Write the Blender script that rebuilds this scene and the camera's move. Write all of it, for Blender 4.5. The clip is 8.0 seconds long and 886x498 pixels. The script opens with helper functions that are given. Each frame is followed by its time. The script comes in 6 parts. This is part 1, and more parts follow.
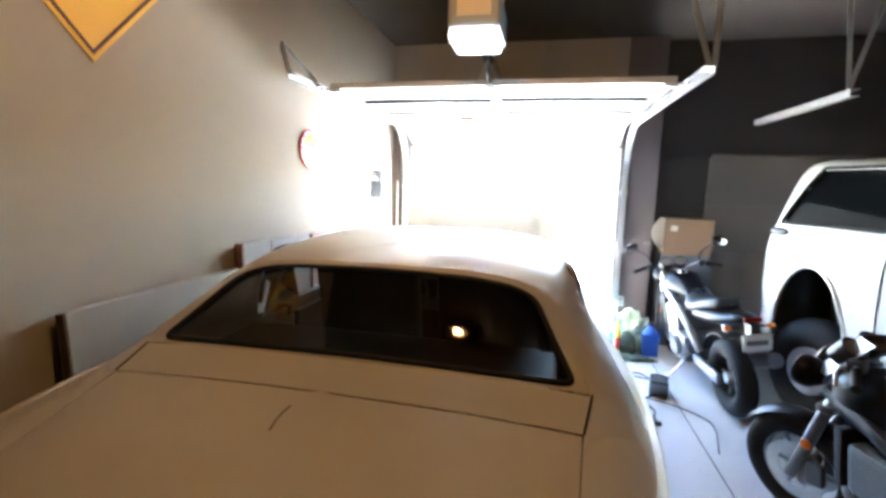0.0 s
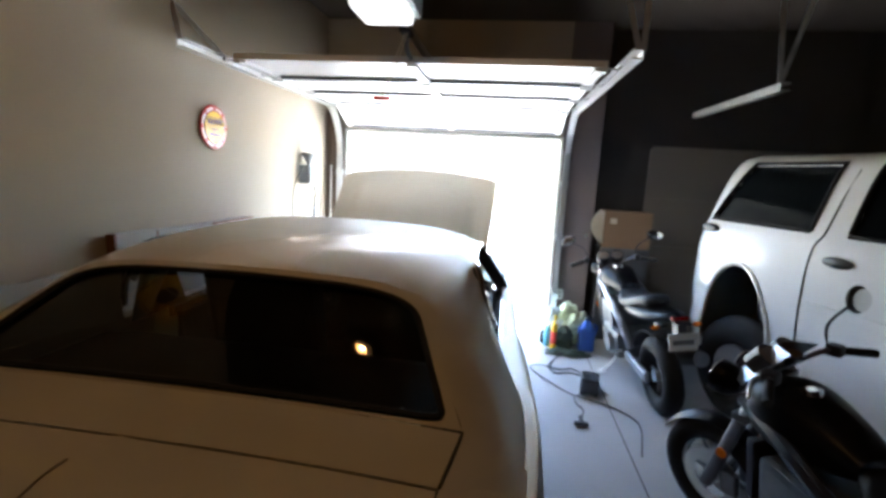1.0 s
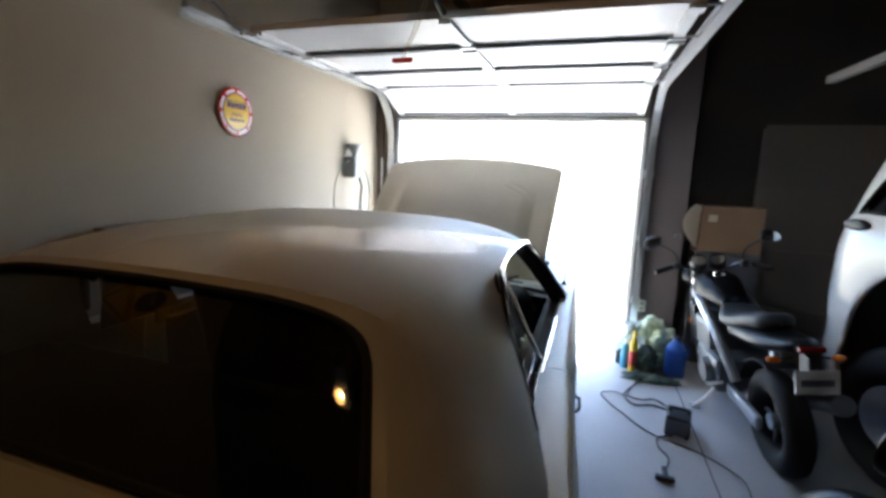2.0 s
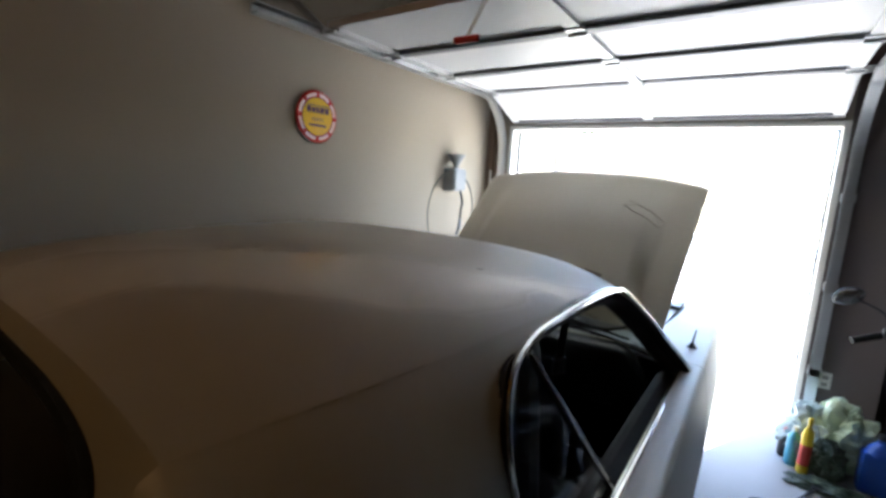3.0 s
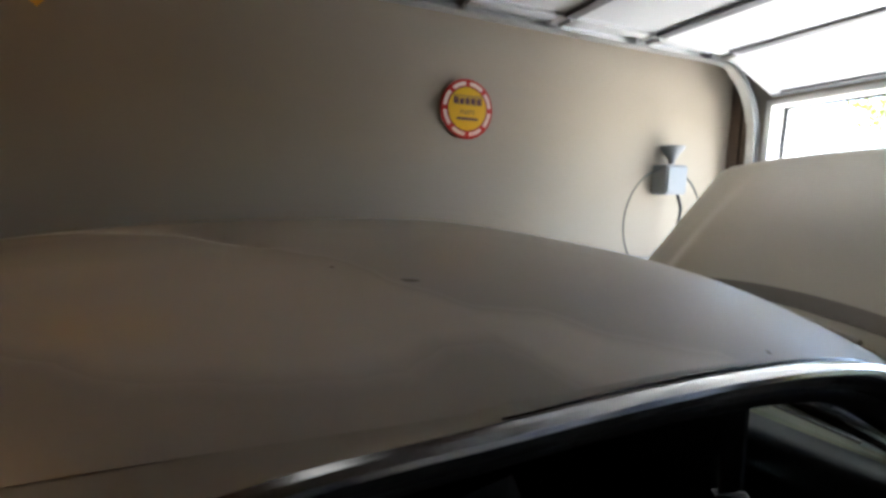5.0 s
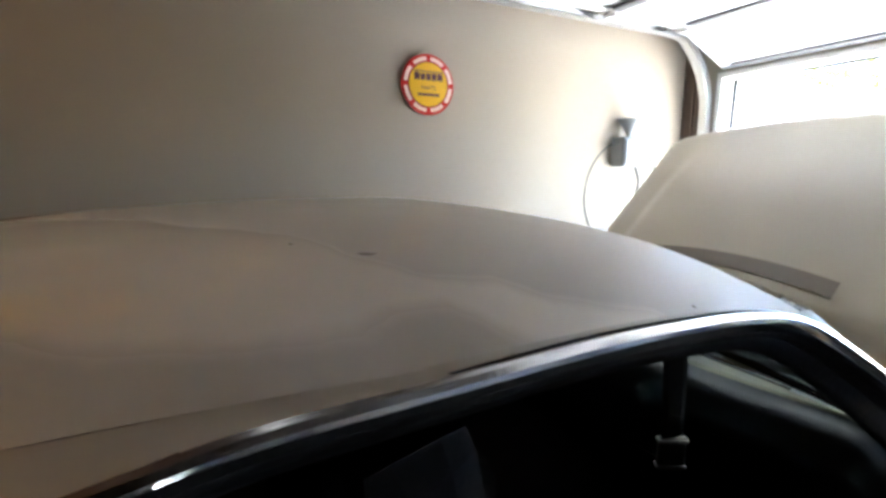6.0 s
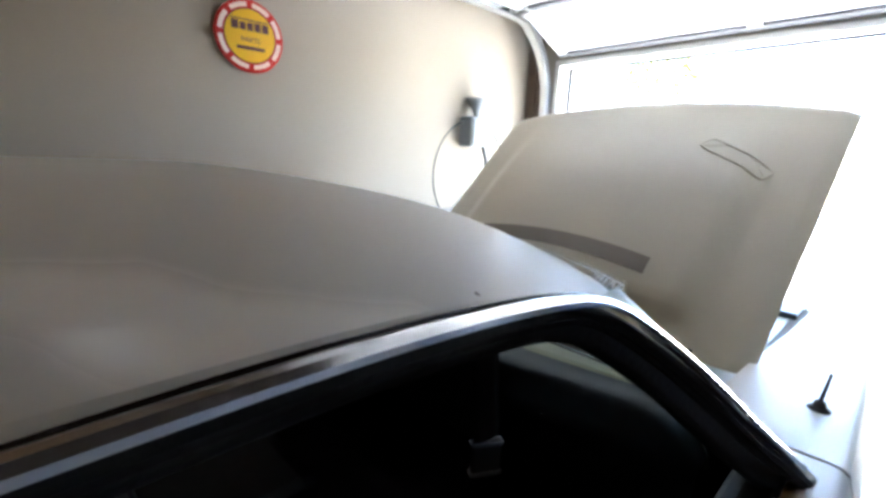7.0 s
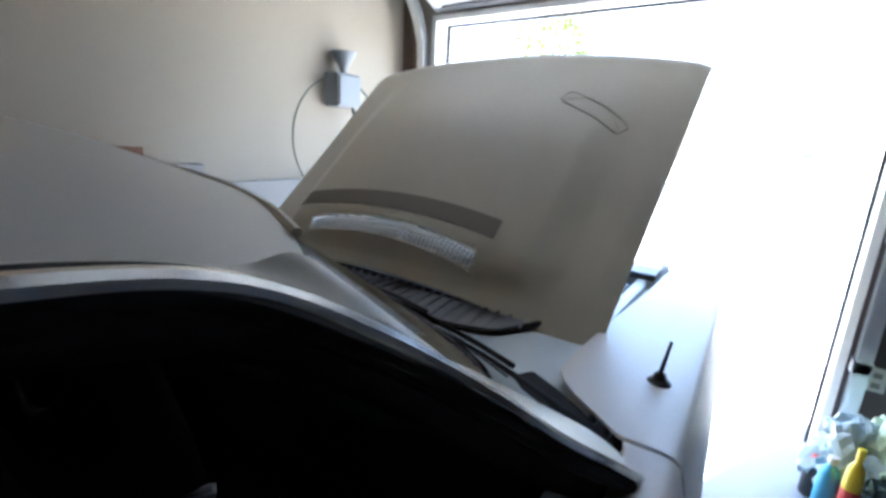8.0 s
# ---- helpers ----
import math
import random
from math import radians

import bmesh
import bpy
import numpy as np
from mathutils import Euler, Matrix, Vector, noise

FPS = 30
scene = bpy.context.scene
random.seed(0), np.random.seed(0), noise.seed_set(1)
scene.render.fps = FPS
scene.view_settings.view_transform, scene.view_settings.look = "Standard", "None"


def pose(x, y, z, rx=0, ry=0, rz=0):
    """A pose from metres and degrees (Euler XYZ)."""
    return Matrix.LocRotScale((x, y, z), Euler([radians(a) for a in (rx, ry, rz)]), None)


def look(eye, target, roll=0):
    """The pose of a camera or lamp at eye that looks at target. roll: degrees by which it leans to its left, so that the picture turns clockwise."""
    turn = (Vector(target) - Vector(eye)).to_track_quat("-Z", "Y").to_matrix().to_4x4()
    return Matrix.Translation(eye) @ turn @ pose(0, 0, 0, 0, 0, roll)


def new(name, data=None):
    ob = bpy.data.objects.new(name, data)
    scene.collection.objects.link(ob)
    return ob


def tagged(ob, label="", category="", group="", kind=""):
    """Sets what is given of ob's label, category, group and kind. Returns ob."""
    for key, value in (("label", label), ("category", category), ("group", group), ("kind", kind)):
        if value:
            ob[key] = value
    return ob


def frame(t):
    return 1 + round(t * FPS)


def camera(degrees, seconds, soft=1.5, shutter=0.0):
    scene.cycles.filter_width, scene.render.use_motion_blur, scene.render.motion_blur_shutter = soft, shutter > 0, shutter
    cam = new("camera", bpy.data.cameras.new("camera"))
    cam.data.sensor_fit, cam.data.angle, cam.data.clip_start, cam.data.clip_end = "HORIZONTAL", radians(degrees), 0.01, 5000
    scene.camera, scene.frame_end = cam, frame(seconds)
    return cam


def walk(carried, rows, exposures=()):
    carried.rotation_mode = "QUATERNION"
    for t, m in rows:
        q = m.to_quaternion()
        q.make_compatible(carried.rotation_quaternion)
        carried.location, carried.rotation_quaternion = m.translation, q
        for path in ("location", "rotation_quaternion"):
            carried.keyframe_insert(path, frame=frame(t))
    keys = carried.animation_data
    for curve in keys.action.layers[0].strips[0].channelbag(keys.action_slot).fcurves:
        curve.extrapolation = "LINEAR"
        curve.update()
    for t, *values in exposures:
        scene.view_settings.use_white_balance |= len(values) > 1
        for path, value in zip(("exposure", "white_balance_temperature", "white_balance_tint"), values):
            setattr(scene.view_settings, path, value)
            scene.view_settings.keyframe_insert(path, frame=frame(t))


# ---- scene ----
cam = camera(88.5, 8.0, soft=3.3)
PATH = [
    (0, (1.635, -5.547, 1.752), (1.213, -3.611, 1.477), 1.70),
    (0.5, (1.734, -5.417, 1.814), (1.478, -3.456, 1.516), 3.56),
    (1, (1.871, -5.234, 1.780), (1.618, -3.278, 1.450), 3.11),
    (2.5, (2.044, -4.321, 1.669), (1.179, -2.547, 1.345), 2.62),
    (3, (2.084, -4.015, 1.684), (0.952, -2.395, 1.382), 3.66),
    (3.5, (2.063, -3.612, 1.651), (0.650, -2.220, 1.397), 3.17),
    (4, (2.004, -3.338, 1.609), (0.355, -2.225, 1.408), 2.62),
    (4.5, (2.001, -3.238, 1.574), (0.180, -2.436, 1.371), 2.18),
    (6, (2.045, -3.228, 1.571), (0.296, -2.321, 1.227), 0.01),
    (6.5, (1.982, -3.107, 1.527), (0.398, -1.939, 1.173), 2.15),
    (7, (1.969, -3.013, 1.527), (0.565, -1.647, 1.123), 2.39),
    (7.5, (1.993, -2.827, 1.547), (0.729, -1.352, 1.072), 2.73),
    (8, (1.995, -2.682, 1.462), (0.897, -1.083, 0.973), 2.83),
]
EXPOSURES = [(0.0, 6.1, 5800, 10), (0.5, 5.2, 5880, 10), (1.0, 4.62, 5950, 10), (2.5, 3.55, 5900, 10), (3.5, 3.2, 6000, 10), (4.5, 3.15, 6100, 10), (6.0, 4.55, 5850, 10), (7.0, 4.38, 5700, 10), (7.5, 3.97, 5600, 10), (8.0, 3.5, 5450, 10)]
walk(cam, [(t, look(eye, target, roll)) for t, eye, target, roll in PATH], EXPOSURES)

# ---- light ----
SUN_EL, SUN_AZ = radians(62), radians(25)      # height, and turn from +y towards +x
world = bpy.data.worlds.new("world")
scene.world = world
world.use_nodes = True
wn = world.node_tree
sky = wn.nodes.new("ShaderNodeTexSky")
sky.sky_type, sky.sun_disc = "NISHITA", False
sky.sun_elevation, sky.sun_rotation = SUN_EL, SUN_AZ
wn.links.new(sky.outputs[0], wn.nodes["Background"].inputs[0])
wn.nodes["Background"].inputs[1].default_value = 0.15

sun = new("sun", bpy.data.lights.new("sun", "SUN"))
sun.data.energy, sun.data.angle, sun.data.color = 5.0, radians(0.5), (1.0, 0.95, 0.86)
sun_way = Vector((math.sin(SUN_AZ) * math.cos(SUN_EL), math.cos(SUN_AZ) * math.cos(SUN_EL), math.sin(SUN_EL)))
sun.matrix_world = look(sun_way * 50, (0, 0, 0))

# warm ceiling bulb over the coupe's rear
bulb_light = new("bulb_light", bpy.data.lights.new("bulb_light", "POINT"))
bulb_light.data.energy, bulb_light.data.color, bulb_light.data.shadow_soft_size = 0.36, (1.0, 0.44, 0.10), 0.05
bulb_light.location = (1.19, -4.33, 3.06)


# ---- materials ----
def mat(name, colour, rough=0.6, metal=0.0, var=0.12, scale=6.0, grain=60.0, bump=0.05, spec=0.5, coat=0.0, stain=None, stain_amount=0.0, stain_scale=1.5, coat_rough=0.03, wave=0.0):
    """Base colour with variation at two scales and a fine bump."""
    m = bpy.data.materials.new(name)
    m.use_nodes = True
    n, l = m.node_tree.nodes, m.node_tree.links
    b = n["Principled BSDF"]
    co = n.new("ShaderNodeTexCoord")
    big = n.new("ShaderNodeTexNoise")
    big.inputs["Scale"].default_value, big.inputs["Detail"].default_value = scale, 4
    fine = n.new("ShaderNodeTexNoise")
    fine.inputs["Scale"].default_value, fine.inputs["Detail"].default_value = grain, 3
    for t in (big, fine):
        l.new(co.outputs["Object"], t.inputs["Vector"])
    mix = n.new("ShaderNodeMix")
    mix.data_type = "RGBA"
    dark = [c * (1 - var) for c in colour]
    light = [min(1, c * (1 + var)) for c in colour]
    mix.inputs[6].default_value, mix.inputs[7].default_value = (*dark, 1), (*light, 1)
    add = n.new("ShaderNodeMath")
    add.operation = "MULTIPLY_ADD"
    add.inputs[1].default_value, add.inputs[2].default_value = 0.35, 0.0
    l.new(fine.outputs[0], add.inputs[0])
    add2 = n.new("ShaderNodeMath")
    add2.operation = "MULTIPLY_ADD"
    add2.inputs[1].default_value = 0.65
    l.new(big.outputs[0], add2.inputs[0])
    l.new(add.outputs[0], add2.inputs[2])
    l.new(add2.outputs[0], mix.inputs[0])
    out = mix.outputs[2]
    if stain:
        st = n.new("ShaderNodeTexNoise")
        st.inputs["Scale"].default_value, st.inputs["Detail"].default_value, st.inputs["Distortion"].default_value = stain_scale, 2, 0.0
        l.new(co.outputs["Object"], st.inputs["Vector"])
        ramp = n.new("ShaderNodeValToRGB")
        ramp.color_ramp.elements[0].position, ramp.color_ramp.elements[1].position = 0.42, 0.80
        ramp.color_ramp.elements[1].color = (stain_amount, stain_amount, stain_amount, 1)
        l.new(st.outputs[0], ramp.inputs[0])
        mix2 = n.new("ShaderNodeMix")
        mix2.data_type = "RGBA"
        mix2.inputs[7].default_value = (*stain, 1)
        l.new(out, mix2.inputs[6])
        l.new(ramp.outputs[0], mix2.inputs[0])
        out = mix2.outputs[2]
    l.new(out, b.inputs["Base Color"])
    b.inputs["Metallic"].default_value = metal
    b.inputs["Specular IOR Level"].default_value = spec
    b.inputs["Coat Weight"].default_value = coat
    b.inputs["Coat Roughness"].default_value = coat_rough
    if wave:
        swell = n.new("ShaderNodeTexNoise")
        swell.inputs["Scale"].default_value, swell.inputs["Detail"].default_value = 2.6, 1
        l.new(co.outputs["Object"], swell.inputs["Vector"])
        wb = n.new("ShaderNodeBump")
        wb.inputs["Strength"].default_value, wb.inputs["Distance"].default_value = 1.0, wave
        l.new(swell.outputs[0], wb.inputs["Height"])
        l.new(wb.outputs[0], b.inputs["Coat Normal"])
    rr = n.new("ShaderNodeMapRange")
    rr.inputs[3].default_value, rr.inputs[4].default_value = max(0.02, rough - 0.08), min(1, rough + 0.08)
    l.new(big.outputs[0], rr.inputs[0])
    l.new(rr.outputs[0], b.inputs["Roughness"])
    if bump:
        bp = n.new("ShaderNodeBump")
        bp.inputs["Strength"].default_value, bp.inputs["Distance"].default_value = bump, 0.02
        l.new(fine.outputs[0], bp.inputs["Height"])
        l.new(bp.outputs[0], b.inputs["Normal"])
    return m


def glass_mat(name, tint, rough=0.02):
    m = bpy.data.materials.new(name)
    m.use_nodes = True
    n, l = m.node_tree.nodes, m.node_tree.links
    n.remove(n["Principled BSDF"])
    tr, gl, fr, mx = n.new("ShaderNodeBsdfTransparent"), n.new("ShaderNodeBsdfGlossy"), n.new("ShaderNodeFresnel"), n.new("ShaderNodeMixShader")
    tr.inputs[0].default_value = (*tint, 1)
    gl.inputs["Roughness"].default_value = rough
    fr.inputs[0].default_value = 1.5
    l.new(fr.outputs[0], mx.inputs[0])
    l.new(tr.outputs[0], mx.inputs[1])
    l.new(gl.outputs[0], mx.inputs[2])
    l.new(mx.outputs[0], n["Material Output"].inputs[0])
    return m


def glow_mat(name, colour, strength):
    m = bpy.data.materials.new(name)
    m.use_nodes = True
    b = m.node_tree.nodes["Principled BSDF"]
    b.inputs["Base Color"].default_value = (*colour, 1)
    b.inputs["Emission Color"].default_value = (*colour, 1)
    b.inputs["Emission Strength"].default_value = strength
    return m


M_WALL = mat("wall_paint", (0.37, 0.325, 0.26), 0.85, var=0.05, scale=1.3, grain=120, bump=0.12, spec=0.2, stain=(0.40, 0.33, 0.25), stain_amount=0.25, stain_scale=0.8)
# wall paint darkened for the pier: its unlit face is put into the colour
M_PIER = mat("shaded_pier_paint", (0.155, 0.13, 0.125), 0.85, var=0.06, scale=1.3, grain=120, bump=0.12, spec=0.2)
# ceiling colour lowered so that less light bounces deep into the garage
M_CEIL = mat("darkened_ceiling", (0.08, 0.065, 0.053), 0.9, var=0.06, scale=1.0, grain=90, bump=0.1, spec=0.2)
# dark colour stands in for shade and holds back bounced light
M_DARKWALL = mat("shade_dark_wall", (0.040, 0.034, 0.030), 0.85, var=0.15, scale=1.5, grain=60, bump=0.1)
M_FLOOR = mat("concrete_floor", (0.38, 0.385, 0.385), 0.55, var=0.12, scale=1.2, grain=45, bump=0.05, stain=(0.27, 0.26, 0.25), stain_amount=0.55, stain_scale=1.1)
M_DRIVE = mat("driveway_concrete", (0.56, 0.54, 0.50), 0.85, var=0.08, scale=0.8, grain=35, bump=0.1)
# street lightened so that it blows out: glare put into the colour
M_ROAD = mat("asphalt_paled_for_glare", (0.22, 0.22, 0.21), 0.9, var=0.2, scale=0.6, grain=60, bump=0.2)
M_PRIMER = mat("tan_primer", (0.44, 0.405, 0.315), 0.48, var=0.05, scale=2.2, grain=160, bump=0.02, spec=0.3, coat=0.4, coat_rough=0.31, wave=0.012, stain=(0.28, 0.27, 0.235), stain_amount=0.6, stain_scale=1.3)
# roof and pillar primers greyer than the tan: sky reflection put into the colour
M_PRIMER_R = mat("tan_primer_sky_grey", (0.42, 0.39, 0.32), 0.50, var=0.08, scale=6, grain=160, bump=0.02, spec=0.3, coat=0.42, coat_rough=0.31, wave=0.02, stain=(0.25, 0.245, 0.22), stain_amount=0.6, stain_scale=2.0)
M_ROOF = mat("patched_roof_primer", (0.43, 0.40, 0.335), 0.50, var=0.08, scale=6, grain=160, bump=0.02, spec=0.3, coat=0.46, coat_rough=0.31, wave=0.02, stain=(0.30, 0.29, 0.26), stain_amount=0.5, stain_scale=2.0)


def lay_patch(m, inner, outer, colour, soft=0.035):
    """A lighter primer patch between two outlines x(y), with an uneven sprayed edge; reflected light is partly in its
    colour.
    """
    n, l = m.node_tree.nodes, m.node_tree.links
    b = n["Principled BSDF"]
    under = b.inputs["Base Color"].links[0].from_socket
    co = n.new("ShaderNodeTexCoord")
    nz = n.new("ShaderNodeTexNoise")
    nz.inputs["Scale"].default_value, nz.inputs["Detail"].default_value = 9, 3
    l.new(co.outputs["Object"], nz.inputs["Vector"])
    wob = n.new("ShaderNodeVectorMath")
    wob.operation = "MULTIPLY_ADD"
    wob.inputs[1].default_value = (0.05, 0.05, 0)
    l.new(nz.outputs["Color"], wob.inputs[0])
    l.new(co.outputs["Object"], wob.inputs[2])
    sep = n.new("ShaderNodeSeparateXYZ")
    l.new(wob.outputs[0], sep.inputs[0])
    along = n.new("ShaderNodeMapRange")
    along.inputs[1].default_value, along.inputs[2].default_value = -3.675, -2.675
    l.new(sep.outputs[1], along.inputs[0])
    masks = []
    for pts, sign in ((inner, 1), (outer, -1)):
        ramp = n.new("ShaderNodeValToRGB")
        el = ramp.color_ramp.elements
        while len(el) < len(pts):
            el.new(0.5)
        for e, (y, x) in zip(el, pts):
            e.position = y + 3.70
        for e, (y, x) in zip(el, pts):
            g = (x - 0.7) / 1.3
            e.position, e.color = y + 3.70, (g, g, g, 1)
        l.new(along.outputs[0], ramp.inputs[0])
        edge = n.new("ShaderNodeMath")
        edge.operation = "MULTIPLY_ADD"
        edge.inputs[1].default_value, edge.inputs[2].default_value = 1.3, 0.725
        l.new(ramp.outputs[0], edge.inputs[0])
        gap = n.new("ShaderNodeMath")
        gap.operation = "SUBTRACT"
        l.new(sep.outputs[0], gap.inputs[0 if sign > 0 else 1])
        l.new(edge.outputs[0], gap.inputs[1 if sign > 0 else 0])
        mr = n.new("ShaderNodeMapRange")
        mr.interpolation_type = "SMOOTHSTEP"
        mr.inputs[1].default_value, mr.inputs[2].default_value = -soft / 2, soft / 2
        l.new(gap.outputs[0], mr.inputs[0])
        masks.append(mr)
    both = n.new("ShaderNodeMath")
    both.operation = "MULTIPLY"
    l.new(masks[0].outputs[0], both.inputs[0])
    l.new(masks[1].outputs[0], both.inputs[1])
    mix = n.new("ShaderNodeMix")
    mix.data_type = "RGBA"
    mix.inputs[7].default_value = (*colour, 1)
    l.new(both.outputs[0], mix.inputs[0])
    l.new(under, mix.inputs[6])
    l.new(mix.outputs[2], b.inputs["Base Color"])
    # the patch is glossier than the primer round it
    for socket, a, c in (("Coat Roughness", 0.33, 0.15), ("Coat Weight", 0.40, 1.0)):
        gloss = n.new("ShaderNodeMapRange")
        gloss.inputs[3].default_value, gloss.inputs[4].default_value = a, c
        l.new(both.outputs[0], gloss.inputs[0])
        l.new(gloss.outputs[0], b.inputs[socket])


# a paint patch, lightened further to carry the doorway's reflection in its colour
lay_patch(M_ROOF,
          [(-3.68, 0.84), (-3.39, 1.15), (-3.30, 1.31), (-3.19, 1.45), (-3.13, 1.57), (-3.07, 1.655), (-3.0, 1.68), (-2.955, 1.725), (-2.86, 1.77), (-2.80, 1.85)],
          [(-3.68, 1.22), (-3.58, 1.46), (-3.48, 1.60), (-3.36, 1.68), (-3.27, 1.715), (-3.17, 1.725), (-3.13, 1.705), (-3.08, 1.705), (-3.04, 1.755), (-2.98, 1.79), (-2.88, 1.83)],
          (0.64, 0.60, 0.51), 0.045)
M_GUTTER = mat("gloss_black_paint", (0.014, 0.012, 0.011), 0.20, var=0.2, scale=9, grain=90, bump=0.0)
M_PRIMER_G = mat("grey_white_primer", (0.56, 0.55, 0.52), 0.45, var=0.05, scale=2.4, grain=160, bump=0.02, stain=(0.45, 0.43, 0.39), stain_amount=0.4, stain_scale=2.0)
M_PRIMER_D = mat("dark_sanded_primer", (0.15, 0.13, 0.105), 0.6, var=0.1, scale=6, grain=120, bump=0.03)
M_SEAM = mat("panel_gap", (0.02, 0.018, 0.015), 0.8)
M_CHROME = mat("chrome", (0.72, 0.72, 0.72), 0.13, 1.0, var=0.06, scale=8, grain=40, bump=0.01)
M_STEEL = mat("galvanised_steel", (0.62, 0.63, 0.64), 0.38, 0.9, var=0.12, scale=12, grain=60, bump=0.03)
M_DSTEEL = mat("dark_steel", (0.16, 0.16, 0.17), 0.45, 0.8, var=0.2, scale=12, grain=60, bump=0.03)
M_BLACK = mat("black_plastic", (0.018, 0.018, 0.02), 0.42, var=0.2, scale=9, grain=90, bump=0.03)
M_RUBBER = mat("rubber", (0.012, 0.012, 0.013), 0.75, var=0.2, scale=9, grain=80, bump=0.08, spec=0.2)
M_VINYL = mat("black_vinyl", (0.009, 0.009, 0.011), 0.5, var=0.2, scale=8, grain=160, bump=0.08, spec=0.2)
M_HEADLINER = mat("headliner_cloth", (0.010, 0.009, 0.009), 0.95, var=0.15, grain=200, bump=0.1, spec=0.1)
# dash face: shade and a bluish reflection put into the colour
M_DASHFACE = mat("shaded_blue_dash", (0.022, 0.030, 0.036), 0.34, var=0.15, scale=6, grain=160, bump=0.05)
M_TRIM = mat("brushed_stainless", (0.74, 0.74, 0.73), 0.16, 1.0, var=0.08, scale=9, grain=60, bump=0.01)
# dash top: greenish daylight put into the colour
M_DASH = mat("lit_olive_dash", (0.15, 0.155, 0.095), 0.45, var=0.1, scale=5, grain=160, bump=0.06)
M_DOORW = mat("door_white_enamel", (0.62, 0.625, 0.63), 0.45, var=0.05, scale=2, grain=80, bump=0.03)
# steel darkened: shade under the raised door put into the colour
M_STRUT = mat("shaded_strut_steel", (0.16, 0.16, 0.17), 0.5, 0.5, var=0.1, scale=8, grain=60, bump=0.03)
M_TRIMW = mat("white_trim_paint", (0.72, 0.70, 0.66), 0.5, var=0.05, scale=3, grain=60, bump=0.03)
M_BROWND = mat("dark_brown_shade", (0.085, 0.055, 0.035), 0.6, var=0.25, scale=7, grain=60, bump=0.08)
M_WOOD = mat("raw_wood", (0.33, 0.21, 0.12), 0.7, var=0.2, scale=9, grain=70, bump=0.08)
M_REDWOOD = mat("red_brown_board", (0.20, 0.10, 0.065), 0.6, var=0.2, scale=9, grain=70, bump=0.05)
M_FOAM = mat("off_white_foam_board", (0.28, 0.265, 0.25), 0.7, var=0.06, scale=2, grain=90, bump=0.04, stain=(0.5, 0.47, 0.42), stain_amount=0.3)
# beige of the second door dimmed: shade put into the colour
M_DOOR2 = mat("shaded_beige_door_panel", (0.14, 0.12, 0.10), 0.7, var=0.08, scale=2, grain=90, bump=0.04)
M_CARD = mat("cardboard", (0.24, 0.15, 0.085), 0.85, var=0.1, scale=5, grain=90, bump=0.04)
M_CARDL = mat("pale_card_stock", (0.62, 0.54, 0.42), 0.85, var=0.08, scale=5, grain=90, bump=0.04)
M_WHITECAR = mat("white_car_paint", (0.62, 0.63, 0.64), 0.22, var=0.02, scale=2, grain=60, bump=0.0, coat=0.6)
M_GLASS = glass_mat("clear_glass", (0.80, 0.86, 0.84))
M_TINT = glass_mat("tinted_glass", (0.05, 0.055, 0.06))
M_BLACKGLASS = mat("black_tinted_glass", (0.004, 0.005, 0.006), 0.10, var=0.1, scale=3, grain=30, bump=0.0, spec=0.04)
M_SMOKE = glass_mat("rear_glass", (0.33, 0.34, 0.335))
M_YELLOW = mat("sign_yellow", (0.80, 0.46, 0.02), 0.18, var=0.06, scale=9, grain=60, bump=0.02)
M_RED = mat("sign_red", (0.55, 0.04, 0.03), 0.18, var=0.08, scale=9, grain=60, bump=0.02)
M_PINKW = mat("sign_pale_lettering", (0.82, 0.62, 0.52), 0.28, var=0.04)
M_SIGNBLK = mat("sign_brown_black", (0.10, 0.035, 0.02), 0.6)
M_ORANGE = mat("orange_yellow_sheet", (0.80, 0.45, 0.05), 0.5, var=0.06, scale=5, grain=60, bump=0.02)
M_GREYBOX = mat("grey_plastic", (0.20, 0.21, 0.22), 0.5, var=0.1, scale=8, grain=80, bump=0.04)
M_BLUE = mat("blue_plastic", (0.02, 0.09, 0.42), 0.35, var=0.12, scale=7, grain=60, bump=0.02)
M_CYAN = mat("blue_fluid_bottle", (0.10, 0.42, 0.62), 0.3, var=0.1, scale=7, grain=60, bump=0.02)
M_BYELLOW = mat("yellow_bottle", (0.85, 0.62, 0.03), 0.35, var=0.06)
M_BRED = mat("red_label", (0.65, 0.07, 0.05), 0.4)
M_BAG = mat("pale_green_plastic_bag", (0.56, 0.66, 0.46), 0.35, var=0.15, scale=12, grain=60, bump=0.05)
M_BAGB = mat("grey_blue_plastic_bag", (0.48, 0.58, 0.60), 0.35, var=0.2, scale=12, grain=60, bump=0.05)
M_BAGD = mat("dark_green_bag", (0.05, 0.075, 0.05), 0.45, var=0.2, scale=12, grain=60, bump=0.05)
M_SILVER = mat("silver_bike_paint", (0.30, 0.32, 0.36), 0.32, 0.7, var=0.06, scale=5, grain=60, bump=0.01)
M_BIKEBLK = mat("black_bike_paint", (0.004, 0.004, 0.005), 0.34, var=0.1, scale=6, grain=60, bump=0.0, spec=0.1)
# grey seat taken near black: the lack of light is put into the colour
M_SEATSHADE = mat("shaded_seat_cover", (0.012, 0.013, 0.015), 0.6, var=0.1, scale=8, grain=120, bump=0.05)
M_LENS = mat("headlight_lens", (0.55, 0.50, 0.42), 0.12, var=0.12, scale=30, grain=90, bump=0.05)
M_GAUGE = mat("dial_face", (0.15, 0.125, 0.10), 0.4, var=0.25, scale=40, grain=120, bump=0.0)
